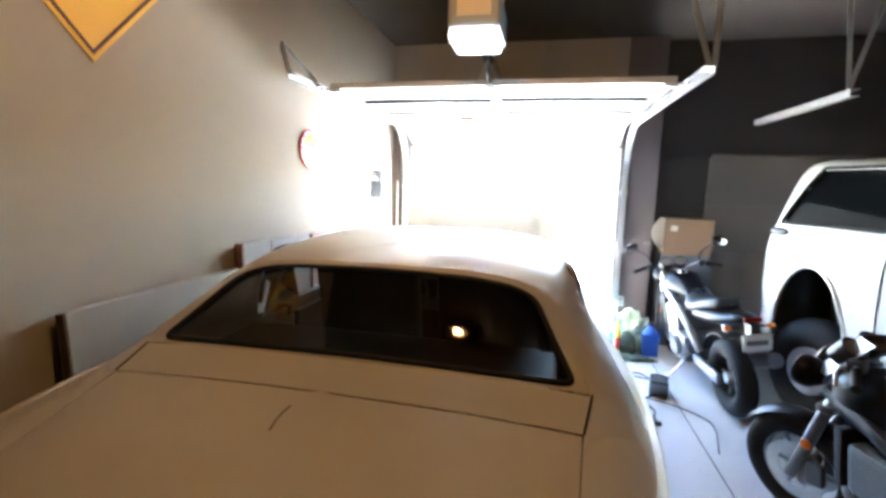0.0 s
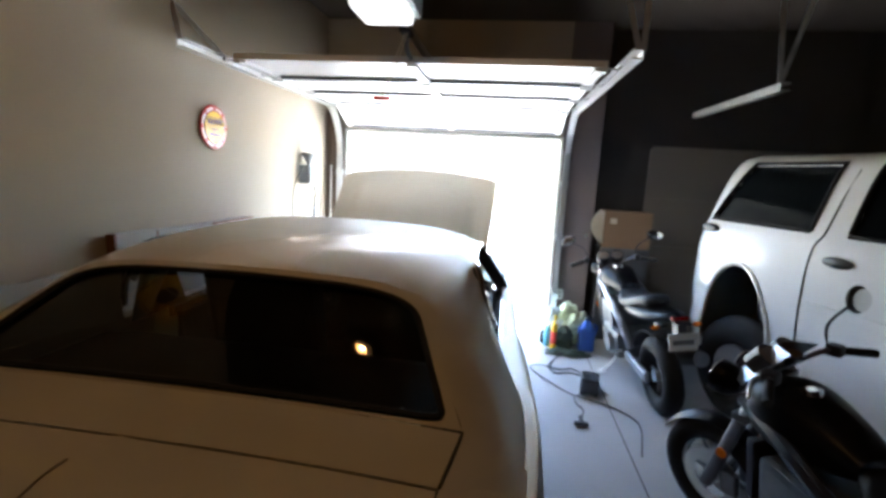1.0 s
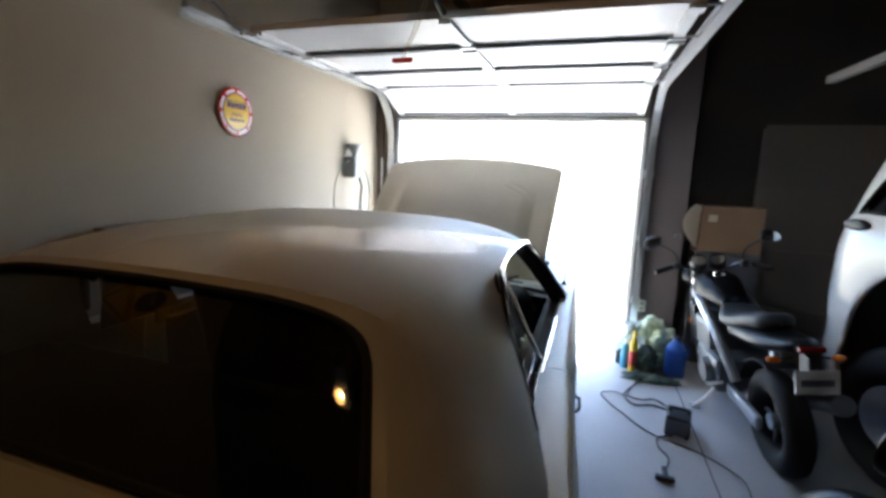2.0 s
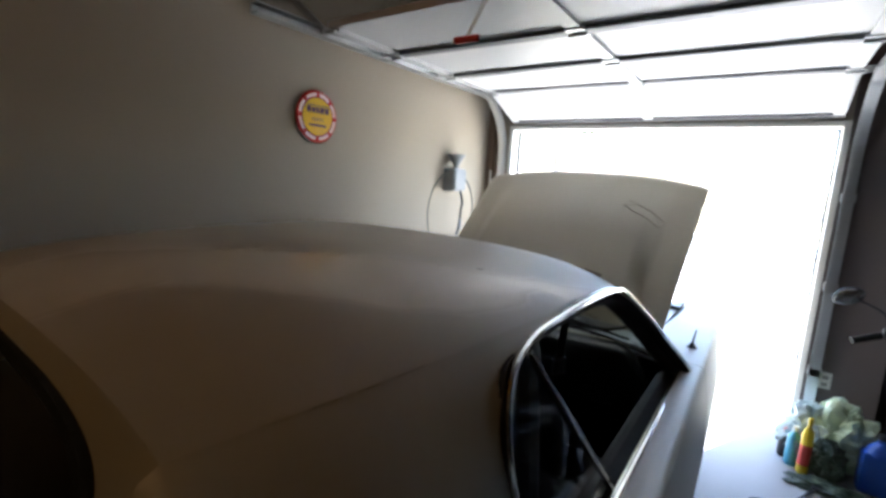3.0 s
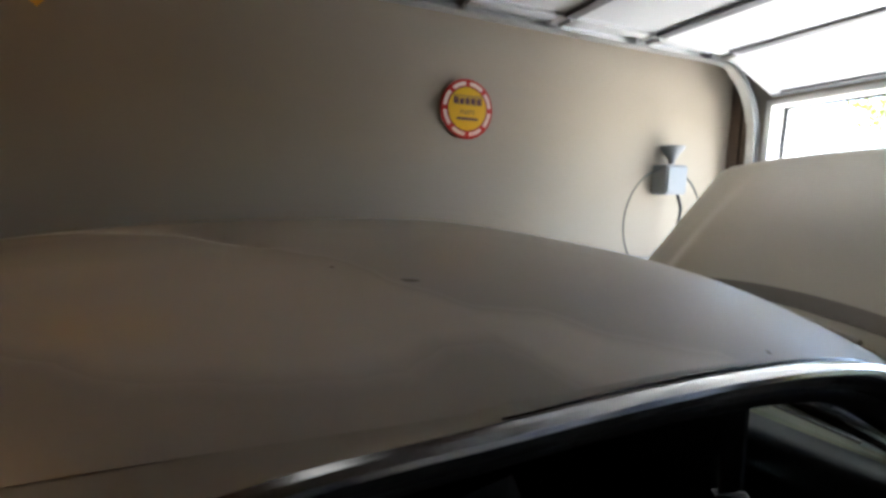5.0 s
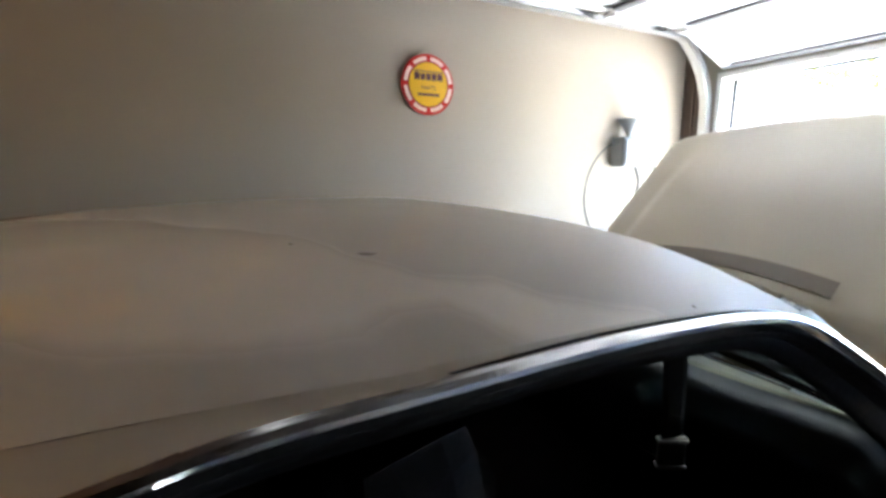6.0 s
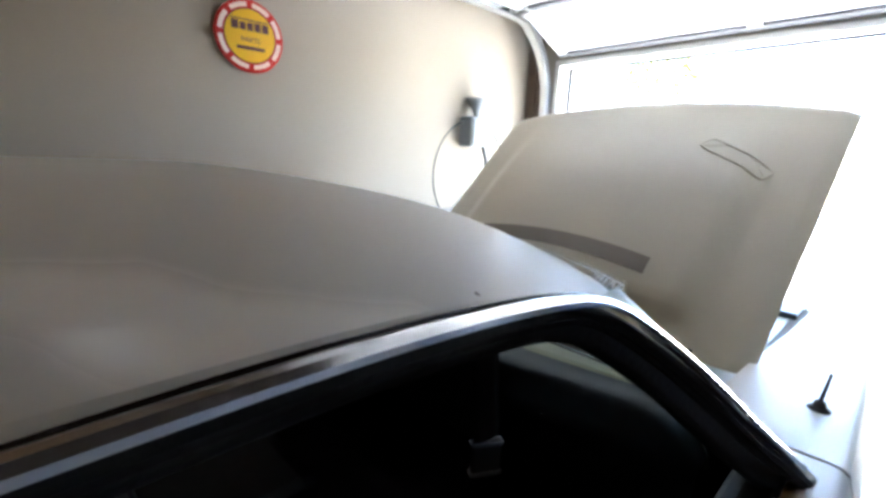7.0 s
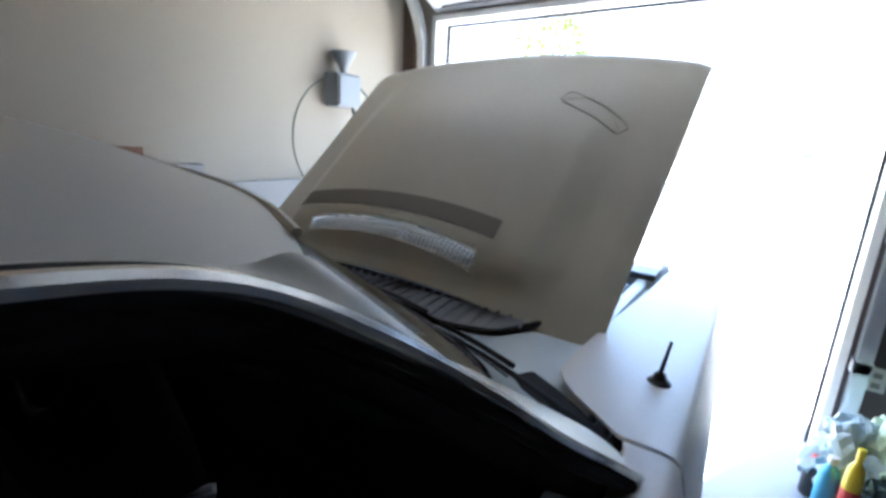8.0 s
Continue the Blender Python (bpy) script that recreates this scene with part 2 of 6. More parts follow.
M_AMBER = mat("amber_reflector", (0.75, 0.20, 0.02), 0.25)
M_TAILRED = mat("red_tail_lens", (0.25, 0.01, 0.01), 0.2)
M_PLATE = mat("plate_white", (0.55, 0.55, 0.54), 0.5, var=0.05)
M_ENGINE = mat("oily_engine_metal", (0.14, 0.15, 0.16), 0.45, 0.7, var=0.3, scale=10, grain=60, bump=0.1)
M_ORENGINE = mat("engine_blue_enamel", (0.05, 0.10, 0.18), 0.4, var=0.2, scale=10, grain=60, bump=0.05)
M_FOIL = mat("bright_ribbed_alloy", (0.75, 0.76, 0.78), 0.25, 0.9, var=0.25, scale=22, grain=60, bump=0.25)
M_BAYBLUE = mat("pale_blue_bay_paint", (0.50, 0.58, 0.64), 0.4, var=0.08, scale=5, grain=60, bump=0.03)
M_LAMP = glow_mat("lamp_diffuser", (1.0, 0.97, 0.90), 0.045)
M_BULB = glow_mat("warm_bulb", (1.0, 0.60, 0.25), 16.0)
# outdoor colours below are lightened too, to blow out in the glare
M_LEAF = mat("leaves", (0.20, 0.21, 0.02), 0.6, var=0.4, scale=3, grain=30, bump=0.0)
M_BARK = mat("bark", (0.26, 0.22, 0.17), 0.9, var=0.3, scale=8, grain=40, bump=0.3)
M_STUCCO = mat("stucco", (0.74, 0.70, 0.64), 0.9, var=0.06, scale=1, grain=70, bump=0.2)
M_ROOFTILE = mat("roof_tile_paled_for_glare", (0.50, 0.40, 0.32), 0.85, var=0.2, scale=2, grain=20, bump=0.2)
M_GRASS = mat("lawn_paled_for_glare", (0.34, 0.30, 0.18), 0.95, var=0.3, scale=1, grain=25, bump=0.3)
M_DISTCAR = mat("silver_car_paint", (0.60, 0.63, 0.66), 0.3, var=0.05, coat=0.5)
M_CABLE = mat("black_cable", (0.015, 0.015, 0.016), 0.5)
M_HOSE = mat("dark_green_hose", (0.05, 0.06, 0.05), 0.5, var=0.1)


# ---- mesh helpers ----
def finish(ob_name, bm, material, smooth=False, bevel=0.0):
    if bevel:
        bmesh.ops.bevel(bm, geom=bm.edges[:], offset=bevel, segments=2, affect="EDGES", profile=0.6)
    bmesh.ops.recalc_face_normals(bm, faces=bm.faces[:])
    me = bpy.data.meshes.new(ob_name)
    bm.to_mesh(me)
    bm.free()
    me.materials.append(material)
    if smooth:
        me.shade_smooth()
        me.set_sharp_from_angle(angle=radians(38))
    return new(ob_name, me)


def part(name, bm, material, parent=None, label="", smooth=False, bevel=0.0):
    ob = finish(name, bm, material, smooth, bevel)
    if parent:
        ob.parent = parent
    if label:
        ob["label"] = label
    return ob


def root(name, m, label, category, group="", kind=""):
    ob = new(name)
    ob.empty_display_size = 0.1
    ob.matrix_world = m
    return tagged(ob, label, category, group, kind)


def box_bm(x0, x1, y0, y1, z0, z1, bm=None):
    bm = bm or bmesh.new()
    bmesh.ops.create_cube(bm, size=1, matrix=Matrix.Translation(((x0 + x1) / 2, (y0 + y1) / 2, (z0 + z1) / 2)) @ Matrix.Diagonal((x1 - x0, y1 - y0, z1 - z0, 1)))
    return bm


def cyl_bm(a, b, r0, r1=None, seg=16, bm=None):
    bm = bm or bmesh.new()
    a, b = Vector(a), Vector(b)
    q = (b - a).to_track_quat("Z", "Y").to_matrix().to_4x4()
    bmesh.ops.create_cone(bm, cap_ends=True, segments=seg, radius1=r0, radius2=r0 if r1 is None else r1, depth=(b - a).length, matrix=Matrix.Translation((a + b) / 2) @ q)
    return bm


def ball_bm(c, r, sub=2, bm=None, rot=None):
    bm = bm or bmesh.new()
    r = r if hasattr(r, "__len__") else (r, r, r)
    bmesh.ops.create_icosphere(bm, subdivisions=sub, radius=1, matrix=Matrix.Translation(c) @ (rot or Matrix.Identity(4)) @ Matrix.Diagonal((*r, 1)))
    return bm


def spline(points, n):
    """Catmull-Rom through the points."""
    p = [Vector(q) for q in points]
    p = [2 * p[0] - p[1]] + p + [2 * p[-1] - p[-2]]
    out = []
    for i in range(1, len(p) - 2):
        for k in range(n):
            t = k / n
            a, b, c, d = p[i - 1:i + 3]
            out.append(0.5 * (2 * b + (c - a) * t + (2 * a - 5 * b + 4 * c - d) * t * t + (3 * b - a - 3 * c + d) * t ** 3))
    return out + [p[-2]]


def tube_bm(points, r, seg=8, n=6, bm=None, closed=False, raw=False):
    bm = bm or bmesh.new()
    pts = [Vector(q) for q in points] if raw else spline(points, n)
    rings, up = [], Vector((0.13, 0.21, 0.97))
    for i, q in enumerate(pts):
        way = (pts[min(i + 1, len(pts) - 1)] - pts[max(i - 1, 0)]).normalized()
        side = way.cross(up)
        if side.length < 0.1:
            side = way.cross(Vector((1, 0, 0)))
        side.normalize()
        top = side.cross(way)
        rr = r(i / (len(pts) - 1)) if callable(r) else r
        rings.append([bm.verts.new(q + rr * (math.cos(a) * side + math.sin(a) * top)) for a in (2 * math.pi * k / seg for k in range(seg))])
    for a, b in zip(rings, rings[1:]):
        for k in range(seg):
            bm.faces.new((a[k], a[(k + 1) % seg], b[(k + 1) % seg], b[k]))
    bm.faces.new(rings[0][::-1])
    bm.faces.new(rings[-1])
    return bm


def ribbon_bm(points, width, thick, across, n=6):
    """A flat strip along a curve; across(i) gives the strip's width direction."""
    bm, pts, rings = bmesh.new(), spline(points, n), []
    for i, q in enumerate(pts):
        way = (pts[min(i + 1, len(pts) - 1)] - pts[max(i - 1, 0)]).normalized()
        w = Vector(across).normalized()
        w = (w - w.dot(way) * way).normalized()
        h = way.cross(w)
        rings.append([bm.verts.new(q + sx * w * width / 2 + sy * h * thick / 2) for sx, sy in ((-1, -0.5), (-0.6, 1), (0.6, 1), (1, -0.5), (0.6, -1), (-0.6, -1))])
    for a, b in zip(rings, rings[1:]):
        for k in range(6):
            bm.faces.new((a[k], a[(k + 1) % 6], b[(k + 1) % 6], b[k]))
    bm.faces.new(rings[0][::-1])
    bm.faces.new(rings[-1])
    return bm


def sheet_bm(fn, nu, nv, thick=0.0, keep=None):
    """A surface fn(u, v) for u, v in 0..1; thick gives it a back at that depth along the inner normal."""
    bm = bmesh.new()
    g = [[bm.verts.new(fn(i / nu, j / nv)) for j in range(nv + 1)] for i in range(nu + 1)]
    for i in range(nu):
        for j in range(nv):
            if keep is None or keep((i + 0.5) / nu, (j + 0.5) / nv):
                bm.faces.new((g[i][j], g[i + 1][j], g[i + 1][j + 1], g[i][j + 1]))
    loose = [v for v in bm.verts if not v.link_faces]
    bmesh.ops.delete(bm, geom=loose, context="VERTS")
    bmesh.ops.recalc_face_normals(bm, faces=bm.faces[:])
    if thick:
        bmesh.ops.solidify(bm, geom=bm.faces[:], thickness=thick)
    return bm


def lathe_bm(profile, seg=24, m=None, bm=None):
    """Profile of (radius, height) turned round z."""
    bm = bm or bmesh.new()
    m = m or Matrix.Identity(4)
    rings = [[bm.verts.new(m @ Vector((r * math.cos(2 * math.pi * k / seg), r * math.sin(2 * math.pi * k / seg), z))) for k in range(seg)] for r, z in profile]
    for a, b in zip(rings, rings[1:]):
        for k in range(seg):
            bm.faces.new((a[k], a[(k + 1) % seg], b[(k + 1) % seg], b[k]))
    bm.faces.new(rings[0][::-1])
    bm.faces.new(rings[-1])
    return bm


def torus_bm(c, axis, big, small, nb=28, ns=10, bm=None, squash=1.0):
    bm = bm or bmesh.new()
    m = Matrix.Translation(c) @ Vector(axis).to_track_quat("Z", "Y").to_matrix().to_4x4()
    rings = []
    for i in range(nb):
        a = 2 * math.pi * i / nb
        rings.append([bm.verts.new(m @ Vector(((big + small * math.cos(t)) * math.cos(a), (big + small * math.cos(t)) * math.sin(a), squash * small * math.sin(t)))) for t in (2 * math.pi * k / ns for k in range(ns))])
    for i in range(nb):
        a, b = rings[i], rings[(i + 1) % nb]
        for k in range(ns):
            bm.faces.new((a[k], a[(k + 1) % ns], b[(k + 1) % ns], b[k]))
    return bm


def interp(x, table):
    """A smooth curve through the table's points that never overshoots."""
    n = len(table)
    if x <= table[0][0]:
        return table[0][1]
    if x >= table[-1][0]:
        return table[-1][1]
    k = next(i for i in range(n - 1) if x <= table[i + 1][0])
    rise = [(table[i + 1][1] - table[i][1]) / (table[i + 1][0] - table[i][0]) for i in range(n - 1)]

    def tangent(i):
        if i == 0 or i == n - 1:
            return rise[0] if i == 0 else rise[-1]
        a, b = rise[i - 1], rise[i]
        return 0.0 if a * b <= 0 else 2 * a * b / (a + b)

    (x0, y0), (x1, y1) = table[k], table[k + 1]
    h, t = x1 - x0, (x - x0) / (x1 - x0)
    return (2 * t ** 3 - 3 * t * t + 1) * y0 + (t ** 3 - 2 * t * t + t) * h * tangent(k) + (3 * t * t - 2 * t ** 3) * y1 + (t ** 3 - t * t) * h * tangent(k + 1)


def crumple_strip(x0, x1, y0, y1, z):
    """A low wavy sheet lying on a shelf."""
    def fn(u, v):
        h = 0.022 * math.sin(math.pi * u) ** 0.5 * math.sin(math.pi * v) ** 0.5
        return Vector((x0 + (x1 - x0) * u, y0 + (y1 - y0) * v, z + h + 0.006 * math.sin(17 * u + 5 * v)))
    return sheet_bm(fn, 16, 12)


def structure(name, bm, material, label="", **kw):
    return tagged(part(name, bm, material, None, label, **kw), label, kind="structure")


# ---- garage shell ----
WX, DW, DH, CZ = -0.24, 2.44, 2.20, 3.42
structure("floor", box_bm(-0.5, 8.6, -7.6, 0.02, -0.15, 0.0), M_FLOOR, "smooth grey stained concrete garage floor")
structure("floor_joint", box_bm(2.817, 2.824, -7.5, -0.02, 0.0, 0.0015), M_SEAM, "thin dark joint sawn in the concrete floor")
structure("floor_edge", box_bm(2.46, 8.6, 0.02, 0.43, -0.13, -0.001), M_FLOOR, "concrete floor edge under the front wall")
structure("ceiling", box_bm(-0.5, 8.8, -7.8, 0.5, CZ, CZ + 0.12), M_CEIL, "garage ceiling, darkened to cut bounce light")
structure("wall_left", box_bm(WX - 0.15, WX, -7.6, 0.2, 0.0, CZ), M_WALL, "beige painted drywall")
structure("wall_back", box_bm(-0.4, 8.8, -7.75, -7.6, 0, CZ), M_DARKWALL, "unseen wall, darkened to cut bounce light")
structure("wall_right", box_bm(8.6, 8.75, -7.6, 0.5, 0, CZ), M_DARKWALL, "unseen wall, darkened to cut bounce light")
structure("wall_front_return", box_bm(WX, -0.02, 0.0, 0.2, 0, CZ), M_WALL, "narrow beige wall beside the doorway")
structure("wall_front_header", box_bm(-0.02, DW + 0.02, 0.0, 0.2, DH + 0.02, CZ), M_WALL, "dim wall over the garage doorway")
structure("wall_pier", box_bm(DW + 0.02, 2.86, 0.0, 0.42, 0, CZ), M_PIER, "pier between two garage doors, shade in its brown-grey colour")
structure("wall_front_recess", box_bm(2.86, 3.50, 0.24, 0.42, 0, CZ), M_DARKWALL, "recessed wall between the doors, shade in its colour")
structure("wall_front_header_second", box_bm(3.50, 8.6, 0.24, 0.42, 2.16, CZ), M_DARKWALL, "wall over the second garage door, shade in its colour")
structure("wall_front_end", box_bm(8.4, 8.6, 0.24, 0.42, 0, 2.16), M_DARKWALL, "wall end beside the second door, shade in its colour")

# doorway casing
casing = root("doorway_casing", pose(0, 0, 0), "white painted wooden garage doorway casing", "door frame", kind="structure")
part("jamb", box_bm(-0.02, 0.018, -0.012, 0.21, 0, DH), M_TRIMW, casing, bevel=0.003)
part("jamb", box_bm(DW - 0.018, DW + 0.02, -0.012, 0.21, 0, DH), M_TRIMW, casing, bevel=0.003)
part("head_jamb", box_bm(-0.02, DW + 0.02, -0.012, 0.21, DH - 0.01, DH + 0.028), M_TRIMW, casing, bevel=0.003)
part("weather_strip", box_bm(0.019, 0.03, 0.12, 0.15, 0, DH - 0.01), M_RUBBER, casing)
part("weather_strip", box_bm(DW - 0.03, DW - 0.019, 0.12, 0.15, 0, DH - 0.01), M_RUBBER, casing)
part("weather_strip", box_bm(0.03, DW - 0.03, 0.12, 0.15, DH - 0.022, DH - 0.011), M_RUBBER, casing)

# ---- raised sectional door with its tracks ----
TZ = 2.43                                   # height of the level tracks
door = root("sectional_garage_door", pose(0, 0, 0), "white steel sectional garage door, raised overhead", "garage door")
LEVELS = [(-2.28, -1.76), (-1.745, -1.16), (-1.145, -0.53)]
for y0, y1 in LEVELS:
    sec = part("door_section", box_bm(0.02, DW - 0.02, y0, y1, TZ + 0.02, TZ + 0.06), M_DOORW, door, bevel=0.004)
    for x0, x1 in ((0.03, 0.09), (DW / 2 - 0.035, DW / 2 + 0.035), (DW - 0.09, DW - 0.03)):
        part("stile", box_bm(x0, x1, y0 + 0.02, y1 - 0.02, TZ + 0.002, TZ + 0.021), M_DOORW, sec, bevel=0.002)
# last section leans down into the doorway
lean = pose(0, -0.51, TZ + 0.05, -21)
bm = box_bm(0.02, DW - 0.02, 0.0, 0.52, -0.03, 0.01)
bm.transform(lean)
sec4 = part("door_section", bm, M_DOORW, door, bevel=0.004)
for x0, x1 in ((0.03, 0.09), (DW / 2 - 0.035, DW / 2 + 0.035), (DW - 0.09, DW - 0.03)):
    bm = box_bm(x0, x1, 0.02, 0.50, -0.049, -0.029)
    bm.transform(lean)
    part("stile", bm, M_DOORW, sec4, bevel=0.002)
bm = box_bm(0.02, DW - 0.02, 0.505, 0.545, -0.045, 0.015)
bm.transform(lean)
part("bottom_seal", bm, M_STRUT, door, "grey bottom rail with rubber seal", bevel=0.004)
# stiffening struts along the joints
for y, z in ((-1.755, TZ), (-1.15, TZ), (-0.525, TZ + 0.005)):
    for x0, x1 in ((0.10, DW / 2 - 0.045), (DW / 2 + 0.045, DW - 0.10)):
        bm = box_bm(x0, x1, y - 0.032, y + 0.032, z - 0.004, z + 0.019)
        part("strut", bm, M_STRUT, door, "steel stiffening strut, shade put into its grey", bevel=0.003)
for y in (-1.75, -1.15, -0.52):
    for x in (0.06, DW / 2, DW - 0.06):
        bm = box_bm(x - 0.045, x + 0.045, y - 0.06, y + 0.06, TZ - 0.005, TZ + 0.008)
        cyl_bm((x - 0.045, y, TZ - 0.008), (x + 0.045, y, TZ - 0.008), 0.012, seg=10, bm=bm)
        part("hinge", bm, M_STEEL, door, "galvanised hinge", bevel=0.0)
for y in (-2.24, -1.75, -1.15, -0.52):
    for x, s in ((0.0, -1), (DW, 1)):
        bm = cyl_bm((x - s * 0.06, y, TZ + 0.02), (x + s * 0.06, y, TZ + 0.02), 0.007, seg=8)
        cyl_bm((x + s * 0.045, y, TZ + 0.02), (x + s * 0.068, y, TZ + 0.02), 0.024, seg=12, bm=bm)
        box_bm(x - s * 0.07 if s > 0 else x + 0.02, x - s * 0.02 if s > 0 else x + 0.07, y - 0.04, y + 0.04, TZ - 0.005, TZ + 0.012, bm=bm)
        part("roller", bm, M_STEEL, door, "galvanised roller bracket")


def track(x, s, y_end, name="door_track", y0=-0.04, drop=True, label="galvanised steel garage door track"):
    """A C-shaped rail, upright beside the doorway, bent, then level; s: the side of its back."""
    ob = root(name, pose(0, 0, 0), label, "door track", group="garage door tracks")
    path = [(y0, 0.05), (y0, 1.2), (y0, 1.95), (y0 - 0.03, 2.12), (y0 - 0.11, 2.27), (y0 - 0.24, 2.39), (y0 - 0.40, TZ + 0.02), (-1.2, TZ + 0.02), (y_end, TZ + 0.02)]
    if not drop:
        path = path[6:]
    pts = spline([(0, *q) for q in path], 6)
    prof = [(-0.032, -0.026), (-0.032, 0.026), (0.026, 0.026), (0.026, 0.018), (-0.024, 0.018), (-0.024, -0.018), (0.026, -0.018), (0.026, -0.026)]
    bm, rings = bmesh.new(), []
    for i, q in enumerate(pts):
        way = (pts[min(i + 1, len(pts) - 1)] - pts[max(i - 1, 0)]).normalized()
        nrm = Vector((1, 0, 0)).cross(way)
        rings.append([bm.verts.new(Vector((x, q.y, q.z)) + Vector((-s * a, 0, 0)) + b * nrm) for a, b in prof])
    for a, b in zip(rings, rings[1:]):
        for k in range(8):
            bm.faces.new((a[k], a[(k + 1) % 8], b[(k + 1) % 8], b[k]))
    bm.faces.new(rings[0][::-1])
    bm.faces.new(rings[-1])
    part("rail", bm, M_STEEL, ob)
    return ob


track_left = track(-0.065, -1, -2.66)
track_right = track(DW + 0.065, 1, -2.60)
track_far = track(3.62, -1, -1.88, drop=False, label="galvanised track of the second garage door")
for z in (0.5, 1.1, 1.7):
    part("track_bracket", box_bm(-0.105, -0.03, -0.066, 0.0, z, z + 0.06), M_STEEL, track_left, bevel=0.003)
    part("track_bracket", box_bm(DW + 0.03, DW + 0.105, -0.066, 0.0, z, z + 0.06), M_STEEL, track_right, bevel=0.003)


def strap(parent, a, b, w=0.03):
    a, b = Vector(a), Vector(b)
    way = (b - a).normalized()
    side = way.cross(Vector((0, 1, 0))).normalized() * w / 2
    th = way.cross(side).normalized() * 0.002
    bm = bmesh.new()
    vs = [bm.verts.new(p + i * side + j * th) for p in (a, b) for i, j in ((-1, -1), (1, -1), (1, 1), (-1, 1))]
    for f in ((0, 1, 2, 3), (7, 6, 5, 4), (0, 4, 5, 1), (1, 5, 6, 2), (2, 6, 7, 3), (3, 7, 4, 0)):
        bm.faces.new([vs[k] for k in f])
    part("hanger_strap", bm, M_STEEL, parent, "perforated steel hanger strap")


strap(track_left, (-0.10, -2.62, TZ + 0.04), (WX, -2.50, TZ + 0.30))
strap(track_left, (-0.10, -2.62, TZ + 0.03), (-0.10, -2.15, TZ + 0.05), 0.04)
strap(track_left, (WX, -2.50, TZ + 0.30), (-0.09, -2.2, TZ + 0.04))
strap(track_right, (DW + 0.10, -2.56, TZ + 0.04), (DW + 0.10, -2.56, CZ))
strap(track_right, (DW + 0.10, -2.50, TZ + 0.04), (DW - 0.1, -2.2, CZ))
strap(track_far, (3.60, -1.84, TZ + 0.04), (3.50, -1.84, CZ))
strap(track_far, (3.62, -1.80, TZ + 0.04), (3.86, -1.75, CZ))

# torsion spring and shaft over the doorway
spring = root("torsion_spring_shaft", pose(0, 0, 0), "dark steel spring shaft over the doorway", "door spring")
part("shaft", cyl_bm((-0.12, -0.09, 2.52), (DW + 0.12, -0.09, 2.52), 0.013, seg=10), M_STEEL, spring)
helix = [(0.35 + 0.8 * i / 400, -0.09 + 0.03 * math.cos(i * 2 * math.pi / 10), 2.52 + 0.03 * math.sin(i * 2 * math.pi / 10)) for i in range(401)]
part("spring", tube_bm(helix, 0.004, 4, raw=True), M_DSTEEL, spring)
part("bearing_plate", box_bm(DW / 2 - 0.05, DW / 2 + 0.05, -0.13, 0.0, 2.44, 2.6), M_STEEL, spring, bevel=0.004)

# opener: motor unit with lamp, rail, arm, release cord
opener = root("garage_door_opener", pose(0, 0, 0), "grey ceiling garage door opener with lit white lamp", "door opener")
part("motor_housing", box_bm(1.08, 1.36, -3.06, -2.66, 2.585, 2.76), M_GREYBOX, opener, bevel=0.02)
part("label_plate", box_bm(1.13, 1.31, -3.066, -3.059, 2.64, 2.72), M_CARDL, opener)
part("lamp_cover", box_bm(1.09, 1.35, -3.10, -2.80, 2.505, 2.580), M_LAMP, opener, "lit milky lamp cover", bevel=0.03)
part("drive_rail", box_bm(1.20, 1.24, -2.66, -0.02, 2.60, 2.64), M_STEEL, opener, bevel=0.003)
part("door_arm", tube_bm([(1.22, -2.42, 2.60), (1.22, -2.40, 2.50), (1.22, -2.22, 2.47)], 0.014, 8), M_DSTEEL, opener, "black curved door arm")
part("trolley", box_bm(1.19, 1.25, -2.50, -2.36, 2.575, 2.60), M_BLACK, opener, bevel=0.005)
for x in (1.10, 1.34):
    strap(opener, (x, -2.86, 2.76), (x, -2.86, CZ))
release = root("release_handle", pose(0, 0, 0), "red plastic release handle on a cord", "handle")
part("cord", tube_bm([(1.22, -2.46, 2.575), (1.15, -2.5, 2.36), (1.12, -2.58, 2.19)], 0.003, 6), M_CARDL, release)
part("cord", tube_bm([(1.235, -2.46, 2.575), (1.18, -2.52, 2.36), (1.13, -2.58, 2.19)], 0.003, 6), M_CARDL, release)
part("grip", box_bm(1.075, 1.175, -2.592, -2.568, 2.172, 2.196), M_RED, release, "red T-shaped grip", bevel=0.008)

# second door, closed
door2 = root("second_garage_door", pose(0, 0, 0), "closed beige sectional garage door behind the truck, shade in its colour", "garage door")
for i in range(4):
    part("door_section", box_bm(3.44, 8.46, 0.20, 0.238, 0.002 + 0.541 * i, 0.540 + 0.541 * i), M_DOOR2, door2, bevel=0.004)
# thin unseen sheet added behind the sections to stop light leaking in
part("light_stop_sheet", box_bm(3.46, 8.44, 0.2385, 0.2395, 0.0, 2.20), M_DOOR2, door2)

# warm ceiling bulb over the coupe's rear
bulb = root("ceiling_bulb", pose(1.19, -4.33, 0), "lit warm bulb in a ceiling lampholder", "ceiling lamp")
part("lampholder", lathe_bm([(0.055, CZ), (0.055, CZ - 0.03), (0.03, CZ - 0.06), (0.02, CZ - 0.20), (0.02, CZ - 0.24)], 16), M_TRIMW, bulb)
# unseen, added above the bulb to keep its light off the ceiling
part("dish", lathe_bm([(0.02, CZ - 0.20), (0.06, CZ - 0.215), (0.085, CZ - 0.25), (0.088, CZ - 0.247), (0.06, CZ - 0.21), (0.02, CZ - 0.194)], 28), M_RUBBER, bulb, "unseen shield added to keep bulb light off the ceiling", smooth=True)
